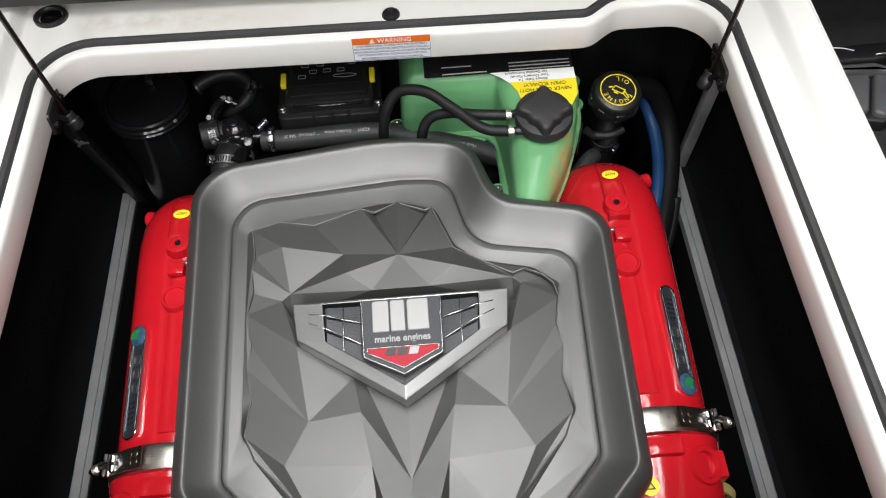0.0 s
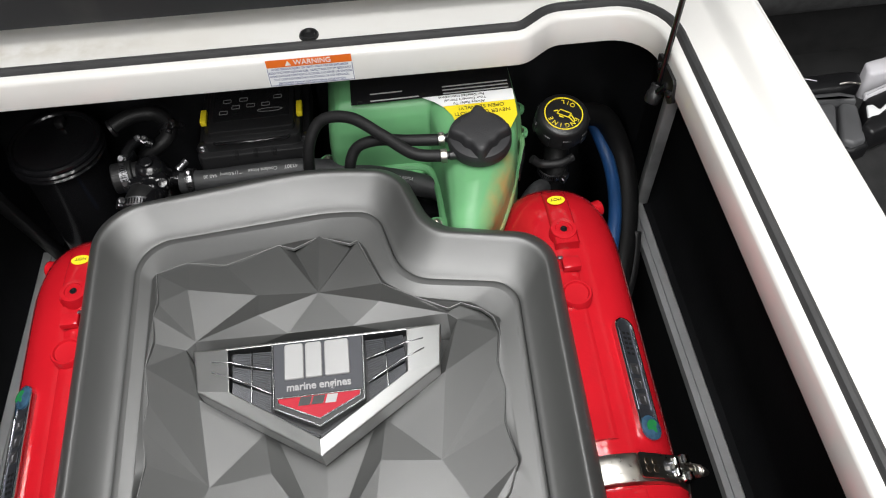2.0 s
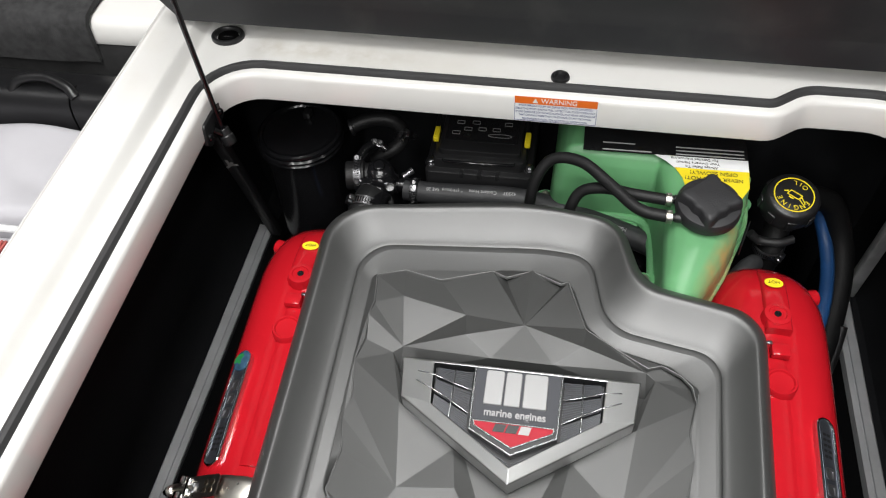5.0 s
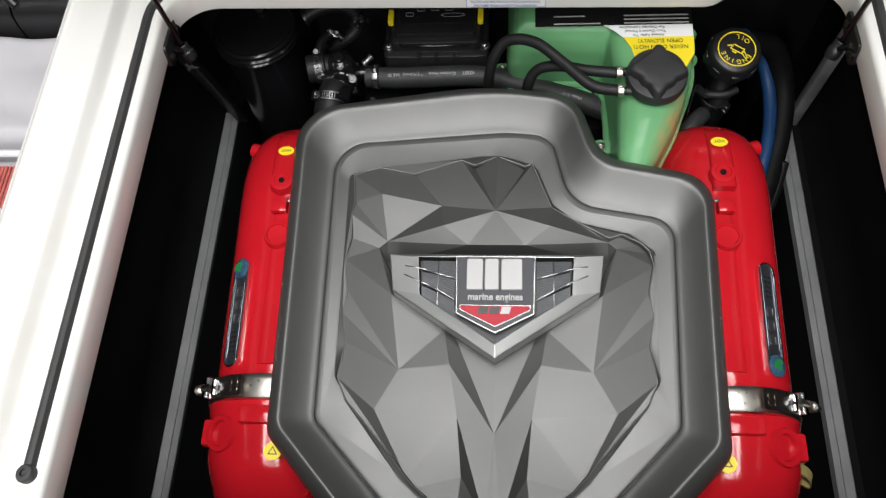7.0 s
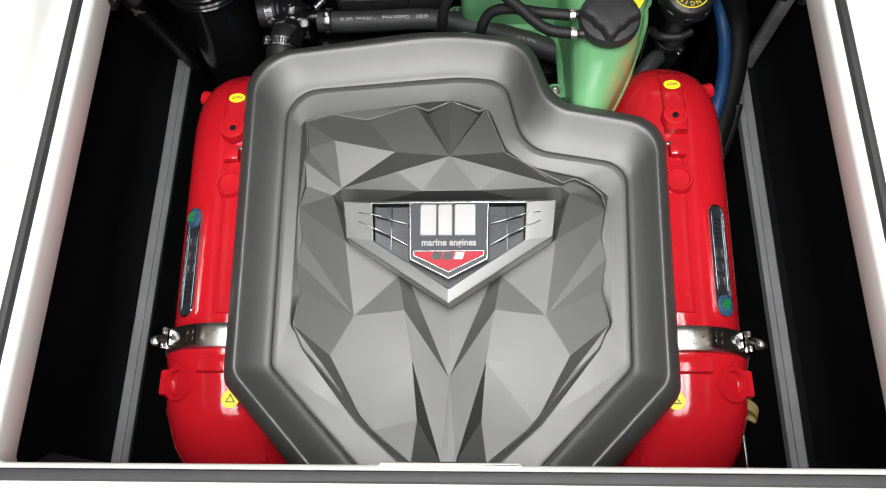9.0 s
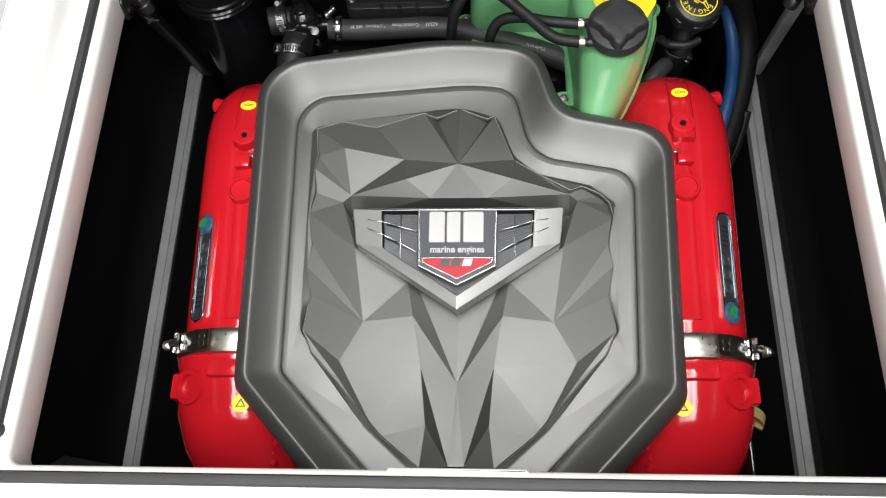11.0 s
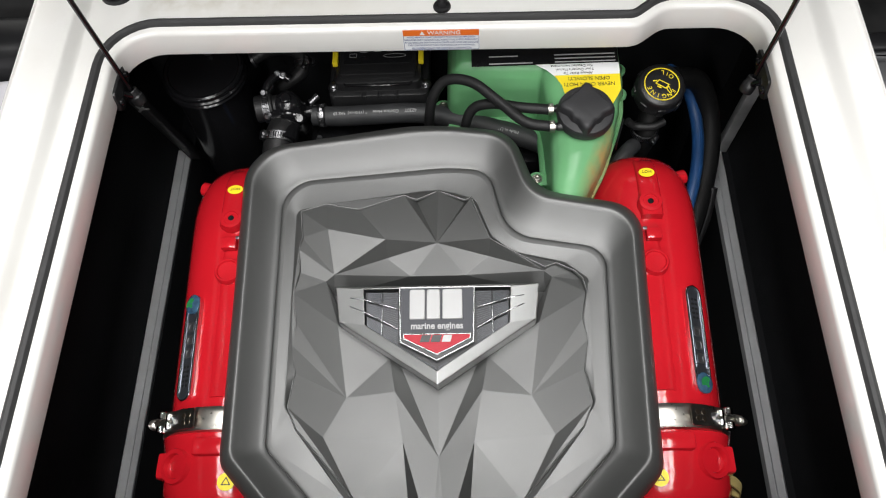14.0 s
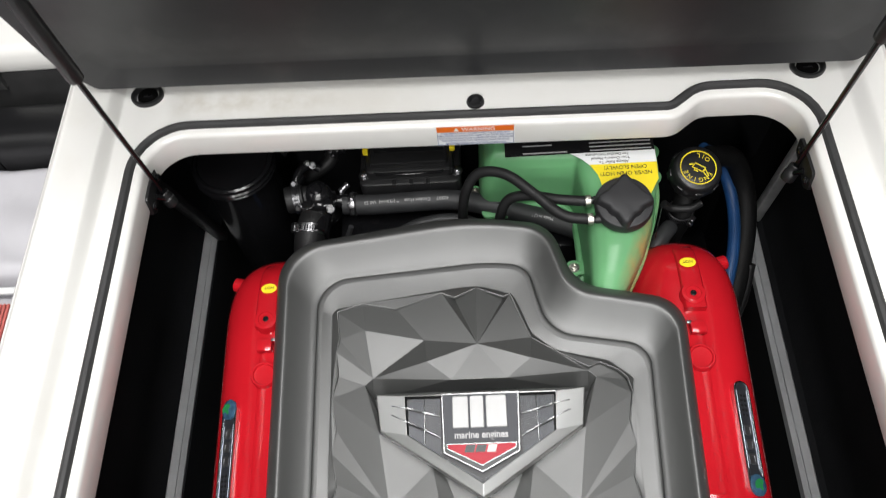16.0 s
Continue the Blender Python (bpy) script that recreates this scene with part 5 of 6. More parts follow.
# ---- thermostat housing and its pipes ----
def thermostat():
    th = thing("thermostat_housing", (-0.25, 0.83, 0.53), "glossy black thermostat housing with several pipe stubs", "pipe housing")

    def add(name, bm, mat, label=""):
        bmesh.ops.translate(bm, vec=(0.010, -0.021, 0.027), verts=bm.verts[:])
        part(name, bm, mat, th, label)
    bm = B()
    lathe(bm, (-0.250, 0.850, 0.540), (0.02, -0.10, 1), [(0.026, 0), (0.0255, 0.034), (0.0225, 0.037), (0.0225, 0.043), (0.0250, 0.045), (0.0250, 0.050), (0.0215, 0.056), (0.0205, 0.061), (0.0175, 0.067), (0.0135, 0.0705), (0.0085, 0.0722), (0.0080, 0.0755), (0.0065, 0.0768), (0.001, 0.0770)], 36)
    add("body", bm, BLACK_PAINT)
    # front neck with turned beads, down to the lower hose
    bm = B()
    lathe(bm, (-0.247, 0.832, 0.585), (-0.02, -1, 0.05), [(0.020, 0), (0.0205, 0.010), (0.0185, 0.013), (0.0185, 0.018), (0.0200, 0.020), (0.0200, 0.024), (0.0180, 0.026), (0.0175, 0.052)], 32)
    add("neck", bm, BLACK_PAINT)
    bm = B()
    box(bm, (-0.250, 0.826, 0.592), (0.050, 0.020, 0.022), Matrix.Rotation(radians(8), 3, "Z"), 0.006, 3)
    add("casting", bm, BLACK_PAINT)
    for x, y, r in ((-0.230, 0.822, 0.0075), (-0.252, 0.815, 0.006)):
        bm = B()
        lathe(bm, (x, y, 0.588), (0.1, -0.5, 1), [(r, 0), (r, 0.012), (r * 0.8, 0.015), (0.001, 0.0155)], 18)
        add("boss", bm, BLACK_PAINT)
    # two-bolt flange on the outer side
    bm = B()
    lathe(bm, (-0.262, 0.846, 0.592), (-1, -0.18, 0), [(0.0165, 0), (0.0165, 0.008), (0.0200, 0.010), (0.0200, 0.034), (0.0185, 0.0355), (0.0120, 0.0355)], 24)
    add("flange", bm, HOSE)
    bm = B()
    box(bm, (-0.279, 0.862, 0.600), (0.010, 0.030, 0.018), Matrix.Rotation(radians(-24), 3, "Z"), 0.003, 3)
    add("flange", bm, BLACK_PAINT)
    bm = B()
    tube(bm, [(-0.284, 0.858, 0.604), (-0.276, 0.876, 0.611), (-0.262, 0.888, 0.612), (-0.248, 0.886, 0.604)], 0.0065, 12)
    add("strap", bm, BLACK_PAINT)
    bm = B()
    tube(bm, [(-0.240, 0.820, 0.600), (-0.215, 0.824, 0.602), (-0.195, 0.825, 0.602)], 0.0105, 16)
    part("stub", bm, BLACK_PAINT, th)
    bm = B()
    lathe(bm, (-0.220, 0.823, 0.602), (1, 0.1, 0), [(0.0108, 0), (0.0132, 0.001), (0.0132, 0.005), (0.0108, 0.006)], 24)
    part("bead", bm, BLACK_PAINT, th)
    for p, d in (((-0.274, 0.821, 0.600), (-0.2, -0.7, 0.7)), ((-0.264, 0.886, 0.616), (0.3, -0.5, 0.8)), ((-0.256, 0.884, 0.616), (0.3, -0.5, 0.8))):
        bm = B()
        lathe(bm, p, d, [(0.0055, 0), (0.0055, 0.0014), (0.0040, 0.0016), (0.0040, 0.0060), (0.0030, 0.0072), (0.001, 0.0072)], 10)
        add("bolt", bm, CLIP_STEEL)
    bm = B()
    lathe(bm, (-0.211, 0.840, 0.603), (0.62, 0.52, 0.25), [(0.0050, 0), (0.0052, 0.004), (0.0044, 0.005), (0.0044, 0.012), (0.0052, 0.013), (0.0048, 0.017), (0.001, 0.0175)], 14)
    part("sensor", bm, DULL_STEEL, th, "small bright metal sensor body")
    return th


thermostat()
screw_clip((-0.270, 0.820, 0.619), (-1, -0.18, 0), 0.0203, 0.011, (0, 0.75, 0.65), DARK_CLIP)
hose("lower_hose", [(-0.243, 0.790, 0.613), (-0.2485, 0.769, 0.611), (-0.254, 0.744, 0.590), (-0.260, 0.735, 0.53)], 0.0225, HOSE, "short black rubber hose bending down beside the cover", 18)
screw_clip((-0.2485, 0.769, 0.611), (-0.1, -1, -0.28), 0.0235, 0.013, (-0.75, -0.1, 0.6))
h = thing("upper_hose", (-0.254, 0.902, 0.608), "black rubber hose looping behind the thermostat housing", "hose")
bm = B()
tube(bm, [(-0.300, 0.906, 0.630), (-0.284, 0.913, 0.636), (-0.262, 0.919, 0.639), (-0.239, 0.920, 0.636), (-0.223, 0.908, 0.629), (-0.224, 0.890, 0.620), (-0.240, 0.879, 0.612), (-0.262, 0.875, 0.598)], 0.0105, 16)
part("tube", bm, HOSE, h)
bm = B()
lathe(bm, (-0.302, 0.905, 0.629), (0.9, 0.4, 0.2), [(0.0070, 0), (0.0125, 0.001), (0.0128, 0.005), (0.0105, 0.006)], 20)
part("end_ring", bm, BLACK_PLASTIC, h)
bm = B()
lathe(bm, (-0.220, 0.885, 0.630), (0.30, 0.85, 0.25), [(0.0042, 0), (0.0046, 0.003), (0.0040, 0.004), (0.0040, 0.013), (0.0054, 0.014), (0.0054, 0.019), (0.001, 0.0195)], 12)
part("clip_screw", bm, CLIP_STEEL, h, "bright clip screw")
screw_clip((-0.2225, 0.900, 0.625), (0.08, -0.88, -0.45), 0.0112, 0.009, (0.75, 0.1, 0.6))
hose("thin_line", [(-0.192, 0.780, 0.60), (-0.202, 0.772, 0.575), (-0.206, 0.765, 0.54)], 0.004, HOSE_GREY, "thin grey line dropping behind the cover", 8)
hose("cooler_hose", [(-0.30, 0.80, 0.48), (-0.285, 0.765, 0.50), (-0.262, 0.735, 0.525), (-0.24, 0.71, 0.53)], 0.010, BLUE_HOSE, "blue hose running down beside the red manifold")


# ---- control box ----
ICON_GREY = material("dim_grey_print", (0.22, 0.22, 0.22), 0.5)


def control_box():
    cb = thing("control_box", (-0.10, 0.90, 0.57), "black plastic engine control box with yellow clips", "control box")
    d = V(-0.002, -0.020, 0.027)

    def add(name, bm, mat, label="", smooth=35):
        bmesh.ops.translate(bm, vec=d, verts=bm.verts[:])
        return part(name, bm, mat, cb, label, smooth=smooth)

    def slab(x0, x1, y0, y1, z0, z1, bev, name, r=0.010):
        bm = B()
        pts = rounded([(x0, y0, r), (x1, y0, r), (x1, y1, r), (x0, y1, r)], 4)
        loft(bm, [lift(pts, z0), lift(pts, z1 - bev), lift(inset(pts, bev * 0.3), z1 - bev * 0.3), lift(inset(pts, bev), z1)])
        return add(name, bm, BLACK_PLASTIC, "", 40)
    slab(-0.176, -0.026, 0.851, 0.990, 0.572, 0.600, 0.004, "base")
    slab(-0.150, -0.050, 0.90, 1.03, 0.540, 0.572, 0.004, "wall_bracket")
    slab(-0.166, -0.036, 0.862, 0.985, 0.600, 0.616, 0.005, "body")
    slab(-0.158, -0.044, 0.872, 0.980, 0.616, 0.624, 0.002, "lid", 0.006)
    bm = B()
    pts = rounded([(-0.152, 0.892, 0.003), (-0.050, 0.892, 0.003), (-0.050, 0.975, 0.003), (-0.152, 0.975, 0.003)], 3)
    plate(bm, pts, Matrix.Translation((0, 0, 0.624)), 0.0006)
    add("lid_label", bm, BLACK_LABEL, "", 0)
    for x in (-0.173, -0.029):
        bm = B()
        box(bm, (x + (0.008 if x < -0.1 else -0.008), 0.906, 0.621), (0.008, 0.024, 0.009), None, 0.0015)
        add("clip", bm, YELLOW, "yellow locking clip")
        bm = B()
        lathe(bm, (x + (0.004 if x < -0.1 else -0.002), 0.870, 0.600), (0, 0, 1), [(0.0085, 0), (0.0085, 0.0015), (0.006, 0.0018), (0.006, 0.006), (0.004, 0.0075), (0.001, 0.008)], 10)
        add("bolt", bm, CLIP_STEEL)
    for x, y in ((-0.138, 0.908), (-0.122, 0.917), (-0.102, 0.918), (-0.082, 0.918), (-0.134, 0.930), (-0.112, 0.931), (-0.066, 0.931)):
        bm = B()
        pts = rounded([(x - 0.0055, y - 0.0035, 0.001), (x + 0.0055, y - 0.0035, 0.001), (x + 0.0055, y + 0.0035, 0.001), (x - 0.0055, y + 0.0035, 0.001)], 2)
        loft(bm, [lift(pts, 0.6246), lift(pts, 0.6251), lift(inset(pts, 0.0007), 0.6251), lift(inset(pts, 0.0007), 0.6246)], False, False)
        add("printed_icon", bm, ICON_GREY, "", 0)
    bm = B()
    pts = [(-0.076 + 0.017 * math.cos(a), 0.906 + 0.0036 * math.sin(a)) for a in [2 * math.pi * i / 24 for i in range(24)]]
    loft(bm, [lift(pts, 0.6246), lift(pts, 0.6252), lift([(p[0] * 0.94 - 0.076 * 0.06, p[1] * 0.9 + 0.0906) for p in pts], 0.6252), lift([(p[0] * 0.94 - 0.076 * 0.06, p[1] * 0.9 + 0.0906) for p in pts], 0.6246)], False, False)
    add("printed_oval", bm, ICON_GREY, "", 0)
    bm = B()
    tube(bm, [(-0.152, 0.866, 0.613), (-0.148, 0.8615, 0.613), (-0.100, 0.8605, 0.613), (-0.054, 0.8615, 0.613), (-0.050, 0.866, 0.613)], 0.0022, 10, smooth=False)
    add("ridge", bm, BLACK_PAINT)
    for k in range(3):
        bm = B()
        box(bm, (-0.124 + k * 0.025, 0.855, 0.597), (0.006, 0.010, 0.008), None, 0.001)
        add("tab", bm, BLACK_PLASTIC)
    return cb


control_box()


def canister():
    """Big black cylinder with a turned lid rim."""
    cn = thing("filter_canister", (-0.374, 0.891, 0.24), "large glossy black cylindrical canister with a flat lid", "canister")
    bm = B()
    lathe(bm, (-0.374, 0.891, 0.24), (0, 0, 1), [(0.04, 0), (0.052, 0.006), (0.057, 0.03), (0.0575, 0.385)], 40)
    part("body", bm, BLACK_PAINT, cn)
    bm = B()
    lathe(bm, (-0.374, 0.891, 0.610), (0, 0, 1), [(0.0586, 0), (0.0628, 0.001), (0.0643, 0.003), (0.0643, 0.005), (0.0624, 0.0072), (0.0624, 0.0085), (0.0644, 0.0105), (0.0644, 0.0125), (0.0619, 0.0150), (0.0619, 0.0165), (0.0628, 0.0185), (0.0619, 0.0215), (0.0586, 0.0232), (0.0553, 0.0225), (0.0534, 0.0200), (0.0473, 0.0192), (0.0038, 0.0192)], 48)
    part("lid", bm, BLACK_PAINT, cn, smooth=30)
    bm = B()
    box(bm, (-0.370, 0.924, 0.635), (0.012, 0.016, 0.012), None, 0.003)
    part("vent", bm, BLACK_PLASTIC, cn)
    return cn


canister()


# ---- oil filler ----
def oil_filler():
    of = thing("oil_filler", (0.303, 0.81, 0.55), "black oil filler neck and cap with yellow print", "oil filler")
    ax = V(0.05, -0.22, 1).normalized()
    c = V(0.3055, 0.8165, 0.649)
    bm = B()
    lathe(bm, c - ax * 0.022, ax, [(0.024, -0.012), (0.033, -0.008), (0.0360, 0.0), (0.0358, 0.010), (0.0345, 0.019), (0.033, 0.0235), (0.030, 0.0255), (0.012, 0.0258)], 36)
    cp = part("cap", bm, BLACK_PLASTIC, of, smooth=40)
    for k in range(8):
        bm = B()
        a = 2 * math.pi * k / 8
        sd, tt = frame_of(ax)[1:]
        d = sd * math.cos(a) + tt * math.sin(a)
        fr = basis(c - ax * 0.017 + d * 0.0355, d, ax)
        box(bm, fr.translation, (0.003, 0.018, 0.011), fr.to_3x3(), 0.001)
        part("grip", bm, BLACK_PLASTIC, cp)
    m = basis(c + ax * 0.0040, V(1, 0, -0.05), V(0, 1, 0.22)) @ Matrix.Diagonal((0.95, 0.95, 1, 1))
    bm = B()
    ring = [[(r * math.cos(t), r * math.sin(t)) for t in [2 * math.pi * i / 48 for i in range(48)]] for r in (0.0268, 0.0252)]
    loft(bm, [lift(ring[0], 0, m), lift(ring[0], 0.0006, m), lift(ring[1], 0.0006, m), lift(ring[1], 0, m)], False, False)
    part("printed_ring", bm, YELLOW, cp, "yellow printed ring", smooth=20)
    # lettering set round the rim, read from the other side
    def around(txt, mid, step, flip):
        for i, ch in enumerate(txt):
            a = radians(mid + (i - (len(txt) - 1) / 2) * step)
            turn = a - math.pi / 2 if not flip else a + math.pi / 2
            text_part("lettering", ch, 0.0095, m @ Matrix.Translation((0.0195 * math.cos(a), 0.0195 * math.sin(a), 0.0005)) @ Matrix.Rotation(turn, 4, "Z"), YELLOW, cp)
    around("ENGINE", 262, -25, False)
    around("OIL", 62, 21, True)
    # oil can pictogram
    bm = B()
    p = Matrix.Rotation(radians(150), 4, "Z") @ Matrix.Diagonal((1.15, 1.3, 1, 1))
    can = [(-0.009, -0.004), (0.006, -0.004), (0.008, 0.003), (-0.007, 0.003)]
    spout = [(-0.0075, 0.0025), (-0.0150, 0.0062), (-0.0165, 0.0035), (-0.0085, -0.0025)]
    for q in (can, spout):
        loft(bm, [lift(q, 0, m @ p), lift(q, 0.0006, m @ p), lift(inset(q, 0.0010), 0.0006, m @ p), lift(inset(q, 0.0010), 0, m @ p)], False, False)
    plate(bm, [(-0.002, 0.004), (0.004, 0.004), (0.004, 0.0055), (-0.002, 0.0055)], m @ p, 0.0006)
    plate(bm, [(0.008, -0.002), (0.0125, 0.001), (0.0115, 0.002), (0.0075, -0.0005)], m @ p, 0.0006)
    part("oil_can_print", bm, YELLOW, cp, smooth=0)
    bm = B()
    tube(bm, [c - ax * 0.02, c - ax * 0.05, (0.296, 0.795, 0.565), (0.288, 0.79, 0.52), (0.28, 0.78, 0.46)], 0.017, 18)
    part("neck", bm, DEEP_HOSE, of)
    return of


oil_filler()
screw_clip((0.290, 0.792, 0.575), (0.1, 0.05, 1), 0.0182, 0.009, (0.8, -0.7, 0.1))
hose("oil_drain_hose", [(0.262, 0.792, 0.600), (0.275, 0.790, 0.590), (0.300, 0.788, 0.590), (0.318, 0.795, 0.592)], 0.006, HOSE, "short black fitting beside the oil filler", 12, category="fitting")
hose("steering_hose", [(0.34, 0.87, 0.60), (0.385, 0.885, 0.57), (0.410, 0.868, 0.52), (0.414, 0.825, 0.485), (0.404, 0.775, 0.46), (0.388, 0.725, 0.44), (0.37, 0.68, 0.41)], 0.0165, DEEP_HOSE, "thick black rubber hose curving down behind the manifold", 16)
hose("raw_water_hose", [(0.335, 0.885, 0.60), (0.366, 0.893, 0.565), (0.386, 0.872, 0.525), (0.391, 0.835, 0.508), (0.386, 0.790, 0.500), (0.376, 0.748, 0.492), (0.364, 0.712, 0.48), (0.352, 0.68, 0.46)], 0.0095, BLUE_HOSE, "blue hose with dark print curving down behind the manifold", 14)
hose("grey_hose", [(0.275, 0.775, 0.56), (0.262, 0.755, 0.575), (0.245, 0.735, 0.572), (0.225, 0.72, 0.55)], 0.012, HOSE_GREY, "grey rubber hose below the oil filler")
hose("side_hose", [(0.415, 0.76, 0.46), (0.405, 0.72, 0.42), (0.385, 0.68, 0.38), (0.37, 0.64, 0.33)], 0.008, HOSE, "black rubber hose beside the manifold")


# ---- small things low in the bay ----
def drain_strap():
    ds = thing("drain_bracket", (0.34, 0.25, 0.44), "dark metal bracket with a tan strap under the elbow", "bracket")
    bm = B()
    box(bm, (0.334, 0.262, 0.50), (0.004, 0.120, 0.10), None, 0.001)
    part("plate", bm, BLACK_PAINT, ds)
    bm = B()
    pts = [(0.328, 0.284, 0.556), (0.336, 0.283, 0.560), (0.346, 0.279, 0.557), (0.353, 0.273, 0.550), (0.352, 0.269, 0.545), (0.345, 0.272, 0.545), (0.336, 0.277, 0.547), (0.328, 0.280, 0.548)]
    path = spline(pts, 6)
    loft(bm, [[q + V(0.003, 0.0065, -0.004), q + V(0.004, 0.0055, -0.007), q + V(-0.002, -0.0070, 0.0000), q + V(-0.003, -0.0060, 0.0040)] for q in path])
    part("strap", bm, TAN, ds, "looped tan strap")
    for y, z in ((0.235, 0.520), (0.222, 0.500)):
        bm = B()
        lathe(bm, (0.336, y, z), (1, 0, 0.6), [(0.0075, 0), (0.0075, 0.004), (0.004, 0.006), (0.001, 0.0065)], 12)
        part("bolt", bm, BLACK_PAINT, ds)
    return ds


drain_strap()
bm = B()
loft(bm, [[V(-0.42, 0.185, 0.73), V(-0.36, 0.19, 0.70), V(-0.42, 0.20, 0.70)], [V(-0.42, 0.180, 0.735), V(-0.355, 0.184, 0.705), V(-0.42, 0.195, 0.705)]])
solo("corner_gusset", bm, BLACK_PLASTIC, "small dark gusset under the corner of the lip", "gusset", kind="structure", smooth=0)


# ---- around the hatch: seats, floor and room ----
def cushion(name, x0, x1, y0, y1, z0, z1, r, mat, label, category="seat cushion", seed=0, wrinkle=0.0, parent=None, crease=0.0):
    bm = B()
    nx, ny = 44, 32
    grid = []
    for j in range(ny + 1):
        row = []
        for i in range(nx + 1):
            u, v = i / nx, j / ny
            x, y = x0 + (x1 - x0) * u, y0 + (y1 - y0) * v
            ex = min(u * (x1 - x0), (1 - u) * (x1 - x0), v * (y1 - y0), (1 - v) * (y1 - y0))
            z = z1 - r * max(0, 1 - ex / r) ** 2
            z += wrinkle * (noise.noise(V(x * 7 + seed, y * 5, 0)) * 0.7 + abs(noise.noise(V(x * 3, y * 11 + seed, 3))) * 0.8)
            w = noise.noise(V(x * 5 + seed, y * 5, 0)) * 0.07
            z += crease * (abs(math.sin((y + w + 0.5 * x) * 24 + seed)) + 0.8 * abs(math.sin((y * 0.5 - x + w) * 17)))
            row.append(bm.verts.new((x, y, z)))
        grid.append(row)
    for j in range(ny):
        for i in range(nx):
            bm.faces.new((grid[j][i], grid[j][i + 1], grid[j + 1][i + 1], grid[j + 1][i]))
    edge = grid[0] + [grid[j][nx] for j in range(1, ny + 1)] + grid[ny][:-1][::-1] + [grid[j][0] for j in range(ny - 1, 0, -1)]
    low = [bm.verts.new((v.co.x, v.co.y, z0)) for v in edge]
    for i in range(len(edge)):
        j = (i + 1) % len(edge)
        bm.faces.new((edge[i], low[i], low[j], edge[j]))
    bm.faces.new(low[::-1])
    if parent:
        return part(name, bm, mat, parent, label, smooth=50)
    return solo(name, bm, mat, label, category, smooth=50)


def surroundings():
    for name, x0, x1, y0, y1 in (("boat_floor_1", -2.2, -0.541, -2, 3), ("boat_floor_2", 0.517, 2.2, -2, 3), ("boat_floor_3", -0.541, 0.517, 1.07, 3)):
        bm = B()
        box(bm, ((x0 + x1) / 2, (y0 + y1) / 2, 0.27), (x1 - x0, y1 - y0, 0.04))
        solo(name, bm, CARPET, "dark grey carpet on the boat's floor", "floor", kind="structure", smooth=0)
    for name, x in (("hull_side_1", -2.22), ("hull_side_2", 2.22)):
        bm = B()
        box(bm, (x, 0.5, 0.45), (0.04, 5, 0.9))
        solo(name, bm, VINYL_DARK, "dark lined hull side", "hull side", kind="structure", smooth=0)
    # room
    for name, c, s, mt in (("room_floor", (0, 0, -0.9), (12, 12, 0.1), CONCRETE), ("ceiling", (0, 0, 4.5), (12, 12, 0.1), CEIL), ("room_wall_1", (-6, 0, 1.6), (0.1, 12, 5), WALL),
                           ("room_wall_2", (6, 0, 1.6), (0.1, 12, 5), WALL), ("room_wall_3", (0, 6, 1.6), (12, 0.1, 5), WALL), ("room_wall_4", (0, -6, 1.6), (12, 0.1, 5), WALL)):
        bm = B()
        box(bm, c, s)
        solo(name, bm, mt, "plain light showroom surface", "room", kind="structure", smooth=0)


surroundings()


def ledge(name, x0, x1, prof, mat, label, category="", parent=None, kind="", smooth=40):
    """A length of one section, given as y and z, running along x."""
    bm = B()
    loft(bm, [[(x, y, z) for y, z in prof] for x in (x0, (x0 + x1) / 2, x1)])
    if parent:
        return part(name, bm, mat, parent, label, smooth=smooth)
    return solo(name, bm, mat, label, category, kind=kind, smooth=smooth)


SIDE_DECK = [(1.205, 0.20), (1.205, 0.532), (1.192, 0.532), (1.190, 0.540), (1.194, 0.566), (1.202, 0.578), (1.215, 0.582), (1.9, 0.585), (1.9, 0.20)]


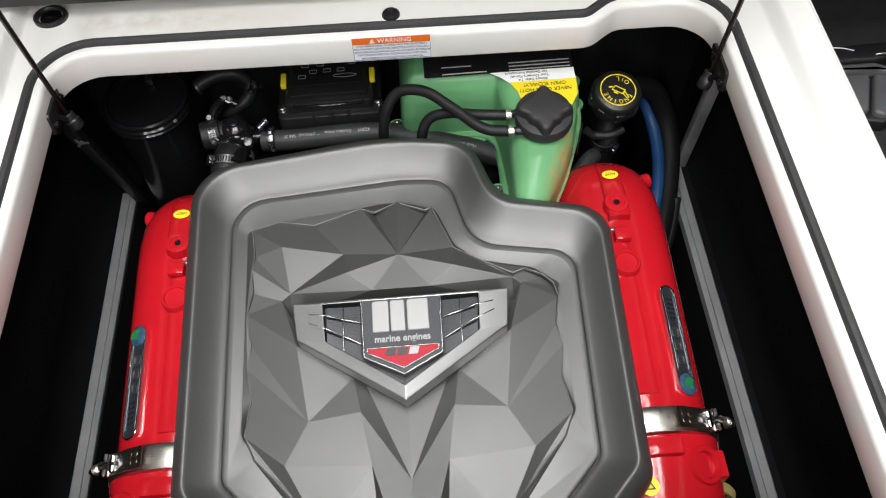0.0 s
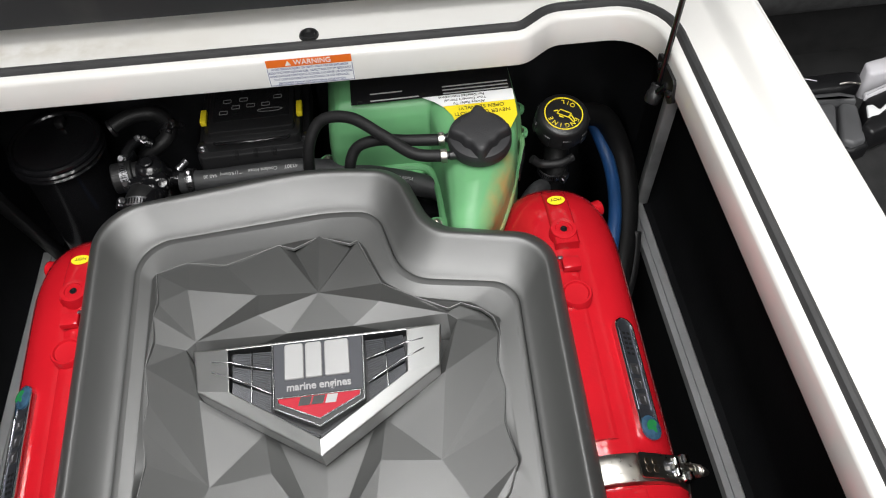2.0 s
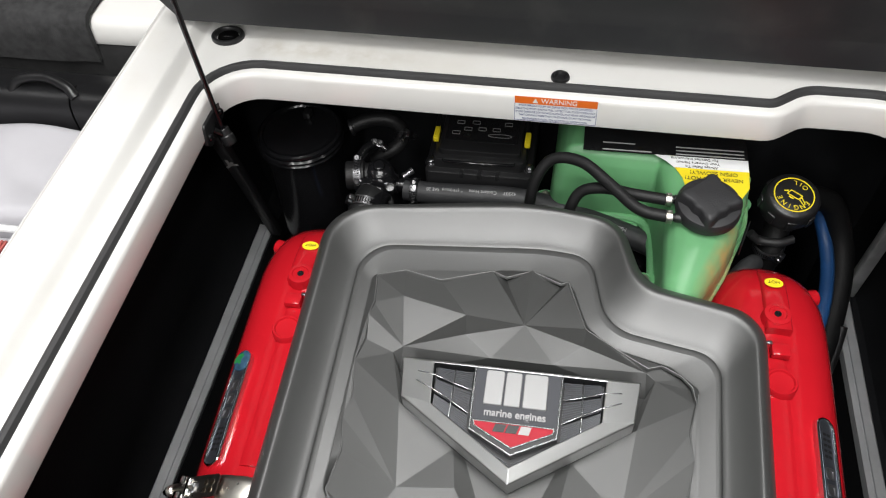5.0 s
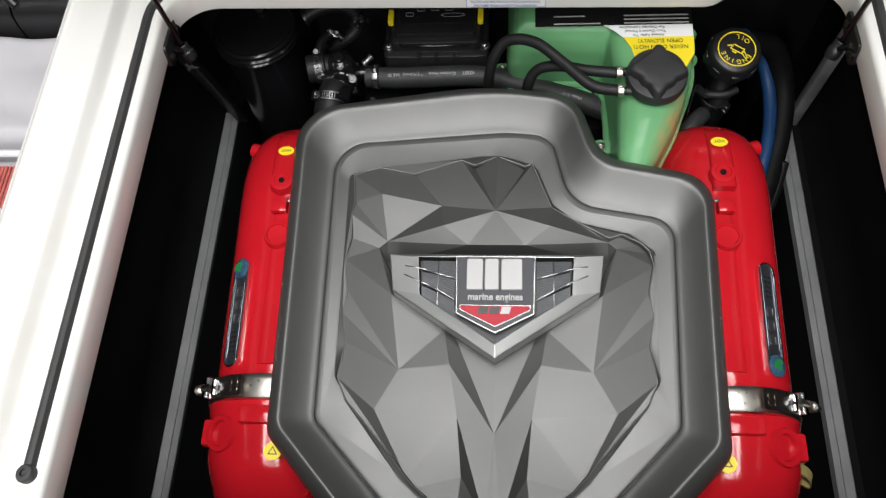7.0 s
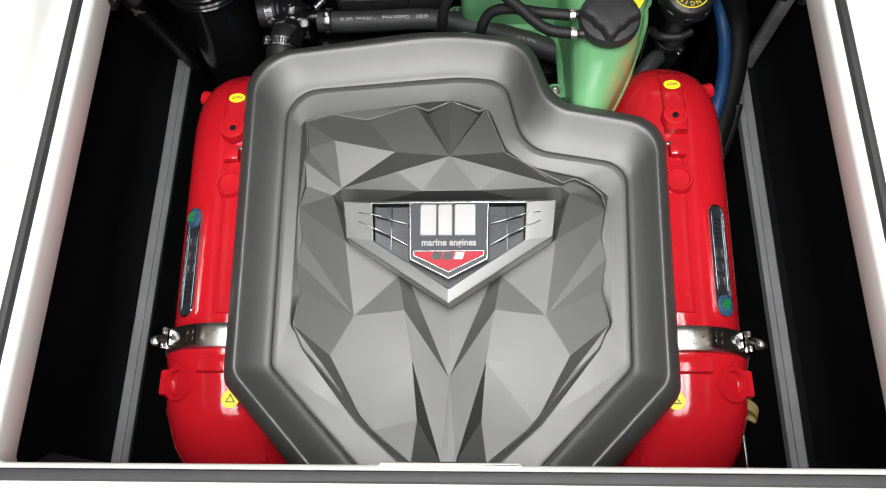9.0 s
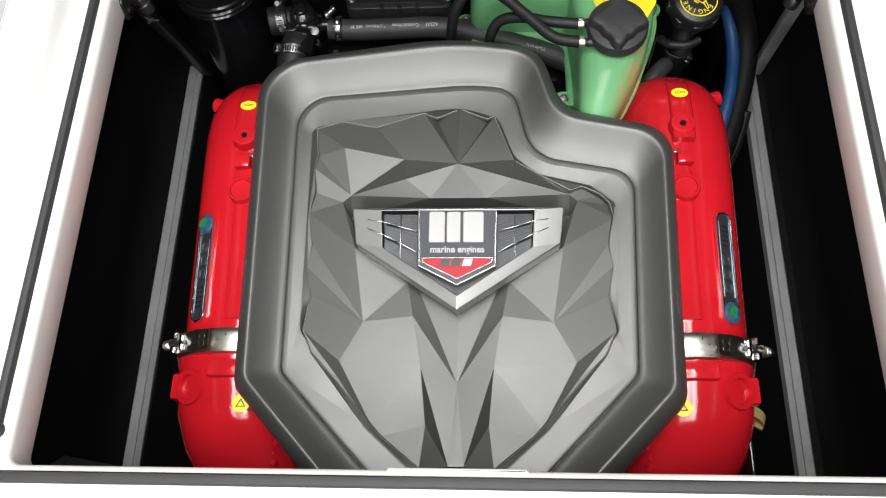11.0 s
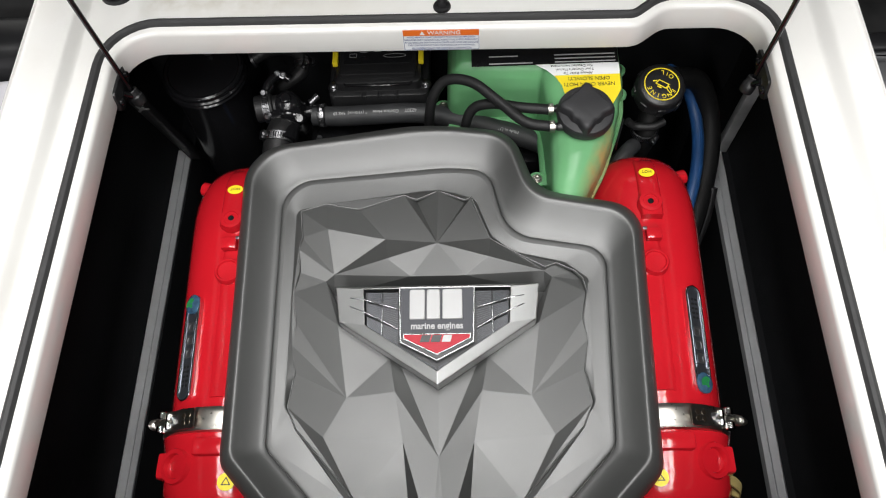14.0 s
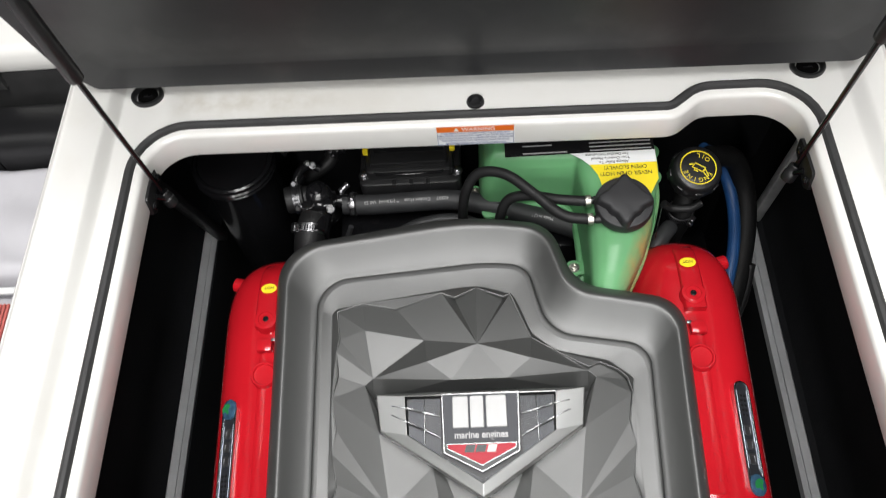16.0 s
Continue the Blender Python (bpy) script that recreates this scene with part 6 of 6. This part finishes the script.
def seats():
    """The upholstered seat beside the hatch, and the dark locker behind it."""
    st = thing("lounge", (-0.95, 0.6, 0.29), "light grey vinyl side seat with white piping and a red panel", "lounge")
    cushion("cushion", -1.35, -0.60, 0.778, 1.002, 0.29, 0.497, 0.022, VINYL, "pale grey vinyl cushion with soft folds", wrinkle=0.012, seed=2.0, parent=st, crease=0.006)
    cushion("cushion", -1.35, -0.60, 0.10, 0.750, 0.29, 0.515, 0.03, VINYL, "", wrinkle=0.003, seed=6.0, parent=st)
    for y, z, r in ((0.744, 0.516, 0.006), (0.628, 0.519, 0.004)):
        bm = B()
        tube(bm, [(-1.3, y, z), (-0.95, y + 0.001, z + 0.002), (-0.61, y, z)], r, 10)
        part("piping", bm, PAPER, st, "white piping")
    bm = B()
    for i in range(110):
        box(bm, (-1.30 + i * 0.0062, 0.683, 0.5175), (0.0040, 0.074, 0.007), None, 0.0010, 1)
    part("ribbed_panel", bm, VINYL_RED, st, "red ribbed vinyl panel")
    bs = thing("storage_locker", (-0.95, 1.08, 0.29), "black moulded locker behind the pale cushions", "locker")
    front = [(1.006, 0.29), (1.006, 0.515), (1.010, 0.535), (1.018, 0.547), (1.032, 0.552), (1.052, 0.550), (1.052, 0.29)]
    ledge("front_panel", -1.35, -0.842, front, VINYL_BLACK, "", parent=bs)
    ledge("front_panel", -0.838, -0.60, front, VINYL_BLACK, "", parent=bs)
    ledge("body", -1.35, -0.60, [(1.056, 0.29), (1.056, 0.525), (1.062, 0.532), (1.10, 0.530), (1.118, 0.520), (1.118, 0.29)], VINYL_BLACK, "", parent=bs)
    bm = B()
    tube(bm, [(-0.955, 1.030, 0.545), (-0.940, 1.040, 0.562), (-0.895, 1.046, 0.567), (-0.850, 1.034, 0.560), (-0.830, 1.022, 0.545)], 0.009, 12)
    part("grab_handle", bm, VINYL_BLACK, bs, "black grab handle")
    ledge("carpet_riser_1", -1.35, -0.62, [(1.203, 0.30), (1.182, 0.30), (1.180, 0.45), (1.186, 0.515), (1.192, 0.529), (1.203, 0.530)], CARPET, "dark carpet lining below the side deck", "carpet", kind="structure")
    ledge("side_deck_1", -1.40, -0.60, SIDE_DECK, GELCOAT, "white gelcoat side deck behind the seat", "boat deck", kind="structure")
    bm = B()
    drape = [(1.50, 0.588), (1.225, 0.586), (1.200, 0.584), (1.189, 0.575), (1.186, 0.545), (1.184, 0.502), (1.175, 0.500), (1.174, 0.545), (1.177, 0.580), (1.190, 0.594), (1.225, 0.598), (1.50, 0.600)]
    loft(bm, [[V(x, y + 0.006 * noise.noise(V(x * 14, z * 9, 1)), z + 0.005 * noise.noise(V(x * 11, y * 8, 5))) for y, z in drape] for x in [-1.36 + 0.0163 * i for i in range(31)]])
    solo("throw_pad", bm, CARPET_LIGHT, "rumpled grey fabric pad draped over the side deck", "pad", smooth=60)


seats()


def vest():
    vs = thing("life_vest", (0.90, 1.06, 0.29), "folded grey, black and white life vest on the carpet", "life vest")

    def slab(name, pts, z0, z1, mat, label="", r=0.010):
        bm = B()
        q = rounded([(x, y, r) for x, y in pts], 4)
        k = min(0.006, (z1 - z0) * 0.4)
        loft(bm, [lift(q, z0), lift(q, z1 - k), lift(inset(q, k * 0.4), z1 - k * 0.3), lift(inset(q, k), z1)])
        return part(name, bm, mat, vs, label)
    slab("panel", [(0.780, 1.035), (0.868, 1.016), (0.904, 1.112), (0.79, 1.116)], 0.29, 0.330, VINYL_GREY)
    slab("panel", [(0.874, 1.014), (0.892, 1.003), (0.918, 1.011), (0.940, 1.100), (0.911, 1.112)], 0.29, 0.330, VINYL_GREY)
    slab("strap", [(0.785, 1.121), (0.915, 1.116), (0.942, 1.106), (0.944, 1.124), (0.918, 1.136), (0.785, 1.138)], 0.29, 0.334, VINYL_GREY, r=0.004)
    slab("lining", [(0.770, 1.024), (0.895, 0.996), (0.925, 1.006), (0.950, 1.112), (0.785, 1.130)], 0.29, 0.318, VINYL_BLACK, "black lining")
    slab("flap", [(0.918, 1.036), (0.922, 1.010), (1.05, 1.055), (1.06, 1.145), (0.955, 1.112), (0.935, 1.052)], 0.30, 0.342, VINYL_BLACK, "black flap")
    slab("flap_edge", [(0.948, 1.098), (1.06, 1.138), (1.06, 1.152), (0.952, 1.114)], 0.335, 0.347, VINYL, "pale grey edge of the flap", r=0.004)
    slab("white_mark", [(0.934, 1.052), (0.955, 1.055), (1.02, 1.098), (1.005, 1.100), (0.962, 1.068), (0.956, 1.082), (0.944, 1.082)], 0.338, 0.3435, PAPER, "plain white shape", r=0.003)
    slab("collar", [(0.975, 1.150), (1.05, 1.162), (1.05, 1.205), (0.985, 1.190)], 0.29, 0.352, VINYL, "pale grey collar")
    slab("bag", [(0.74, 1.140), (0.925, 1.138), (0.97, 1.150), (0.975, 1.186), (0.75, 1.180)], 0.29, 0.338, VINYL_BLACK, "black rolled webbing", r=0.014)
    bm = B()
    tube(bm, [(0.922, 1.148, 0.340), (0.940, 1.146, 0.343), (0.960, 1.142, 0.340)], 0.002, 8)
    part("buckle", bm, STEEL, vs)
    bm = B()
    tube(bm, [(0.845, 1.176, 0.339), (0.865, 1.170, 0.341), (0.885, 1.164, 0.339)], 0.0012, 8)
    part("cord", bm, VINYL, vs)
    # carpeted front of the side seat, overhanging a dark recess
    ledge("carpet_riser_2", 0.62, 2.0, [(1.24, 0.475), (1.198, 0.475), (1.190, 0.484), (1.188, 0.52), (1.194, 0.558), (1.204, 0.566), (1.24, 0.566)], CARPET_LIGHT, "grey carpeted front edge below the side deck", "carpet", kind="structure")
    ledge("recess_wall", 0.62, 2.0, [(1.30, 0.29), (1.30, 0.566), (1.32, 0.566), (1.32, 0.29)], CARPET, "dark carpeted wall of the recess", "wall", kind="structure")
    ledge("side_deck_2", 0.62, 2.0, [(1.205, 0.570), (1.198, 0.576), (1.200, 0.604), (1.215, 0.612), (1.9, 0.615), (1.9, 0.570)], GELCOAT, "white gelcoat side deck over the carpeted step", "boat deck", kind="structure")


VINYL_GREY = material("mid_grey_vinyl", (0.085, 0.086, 0.090), 0.5, vary=0.2, vary_scale=14, grain=0.2)
vest()
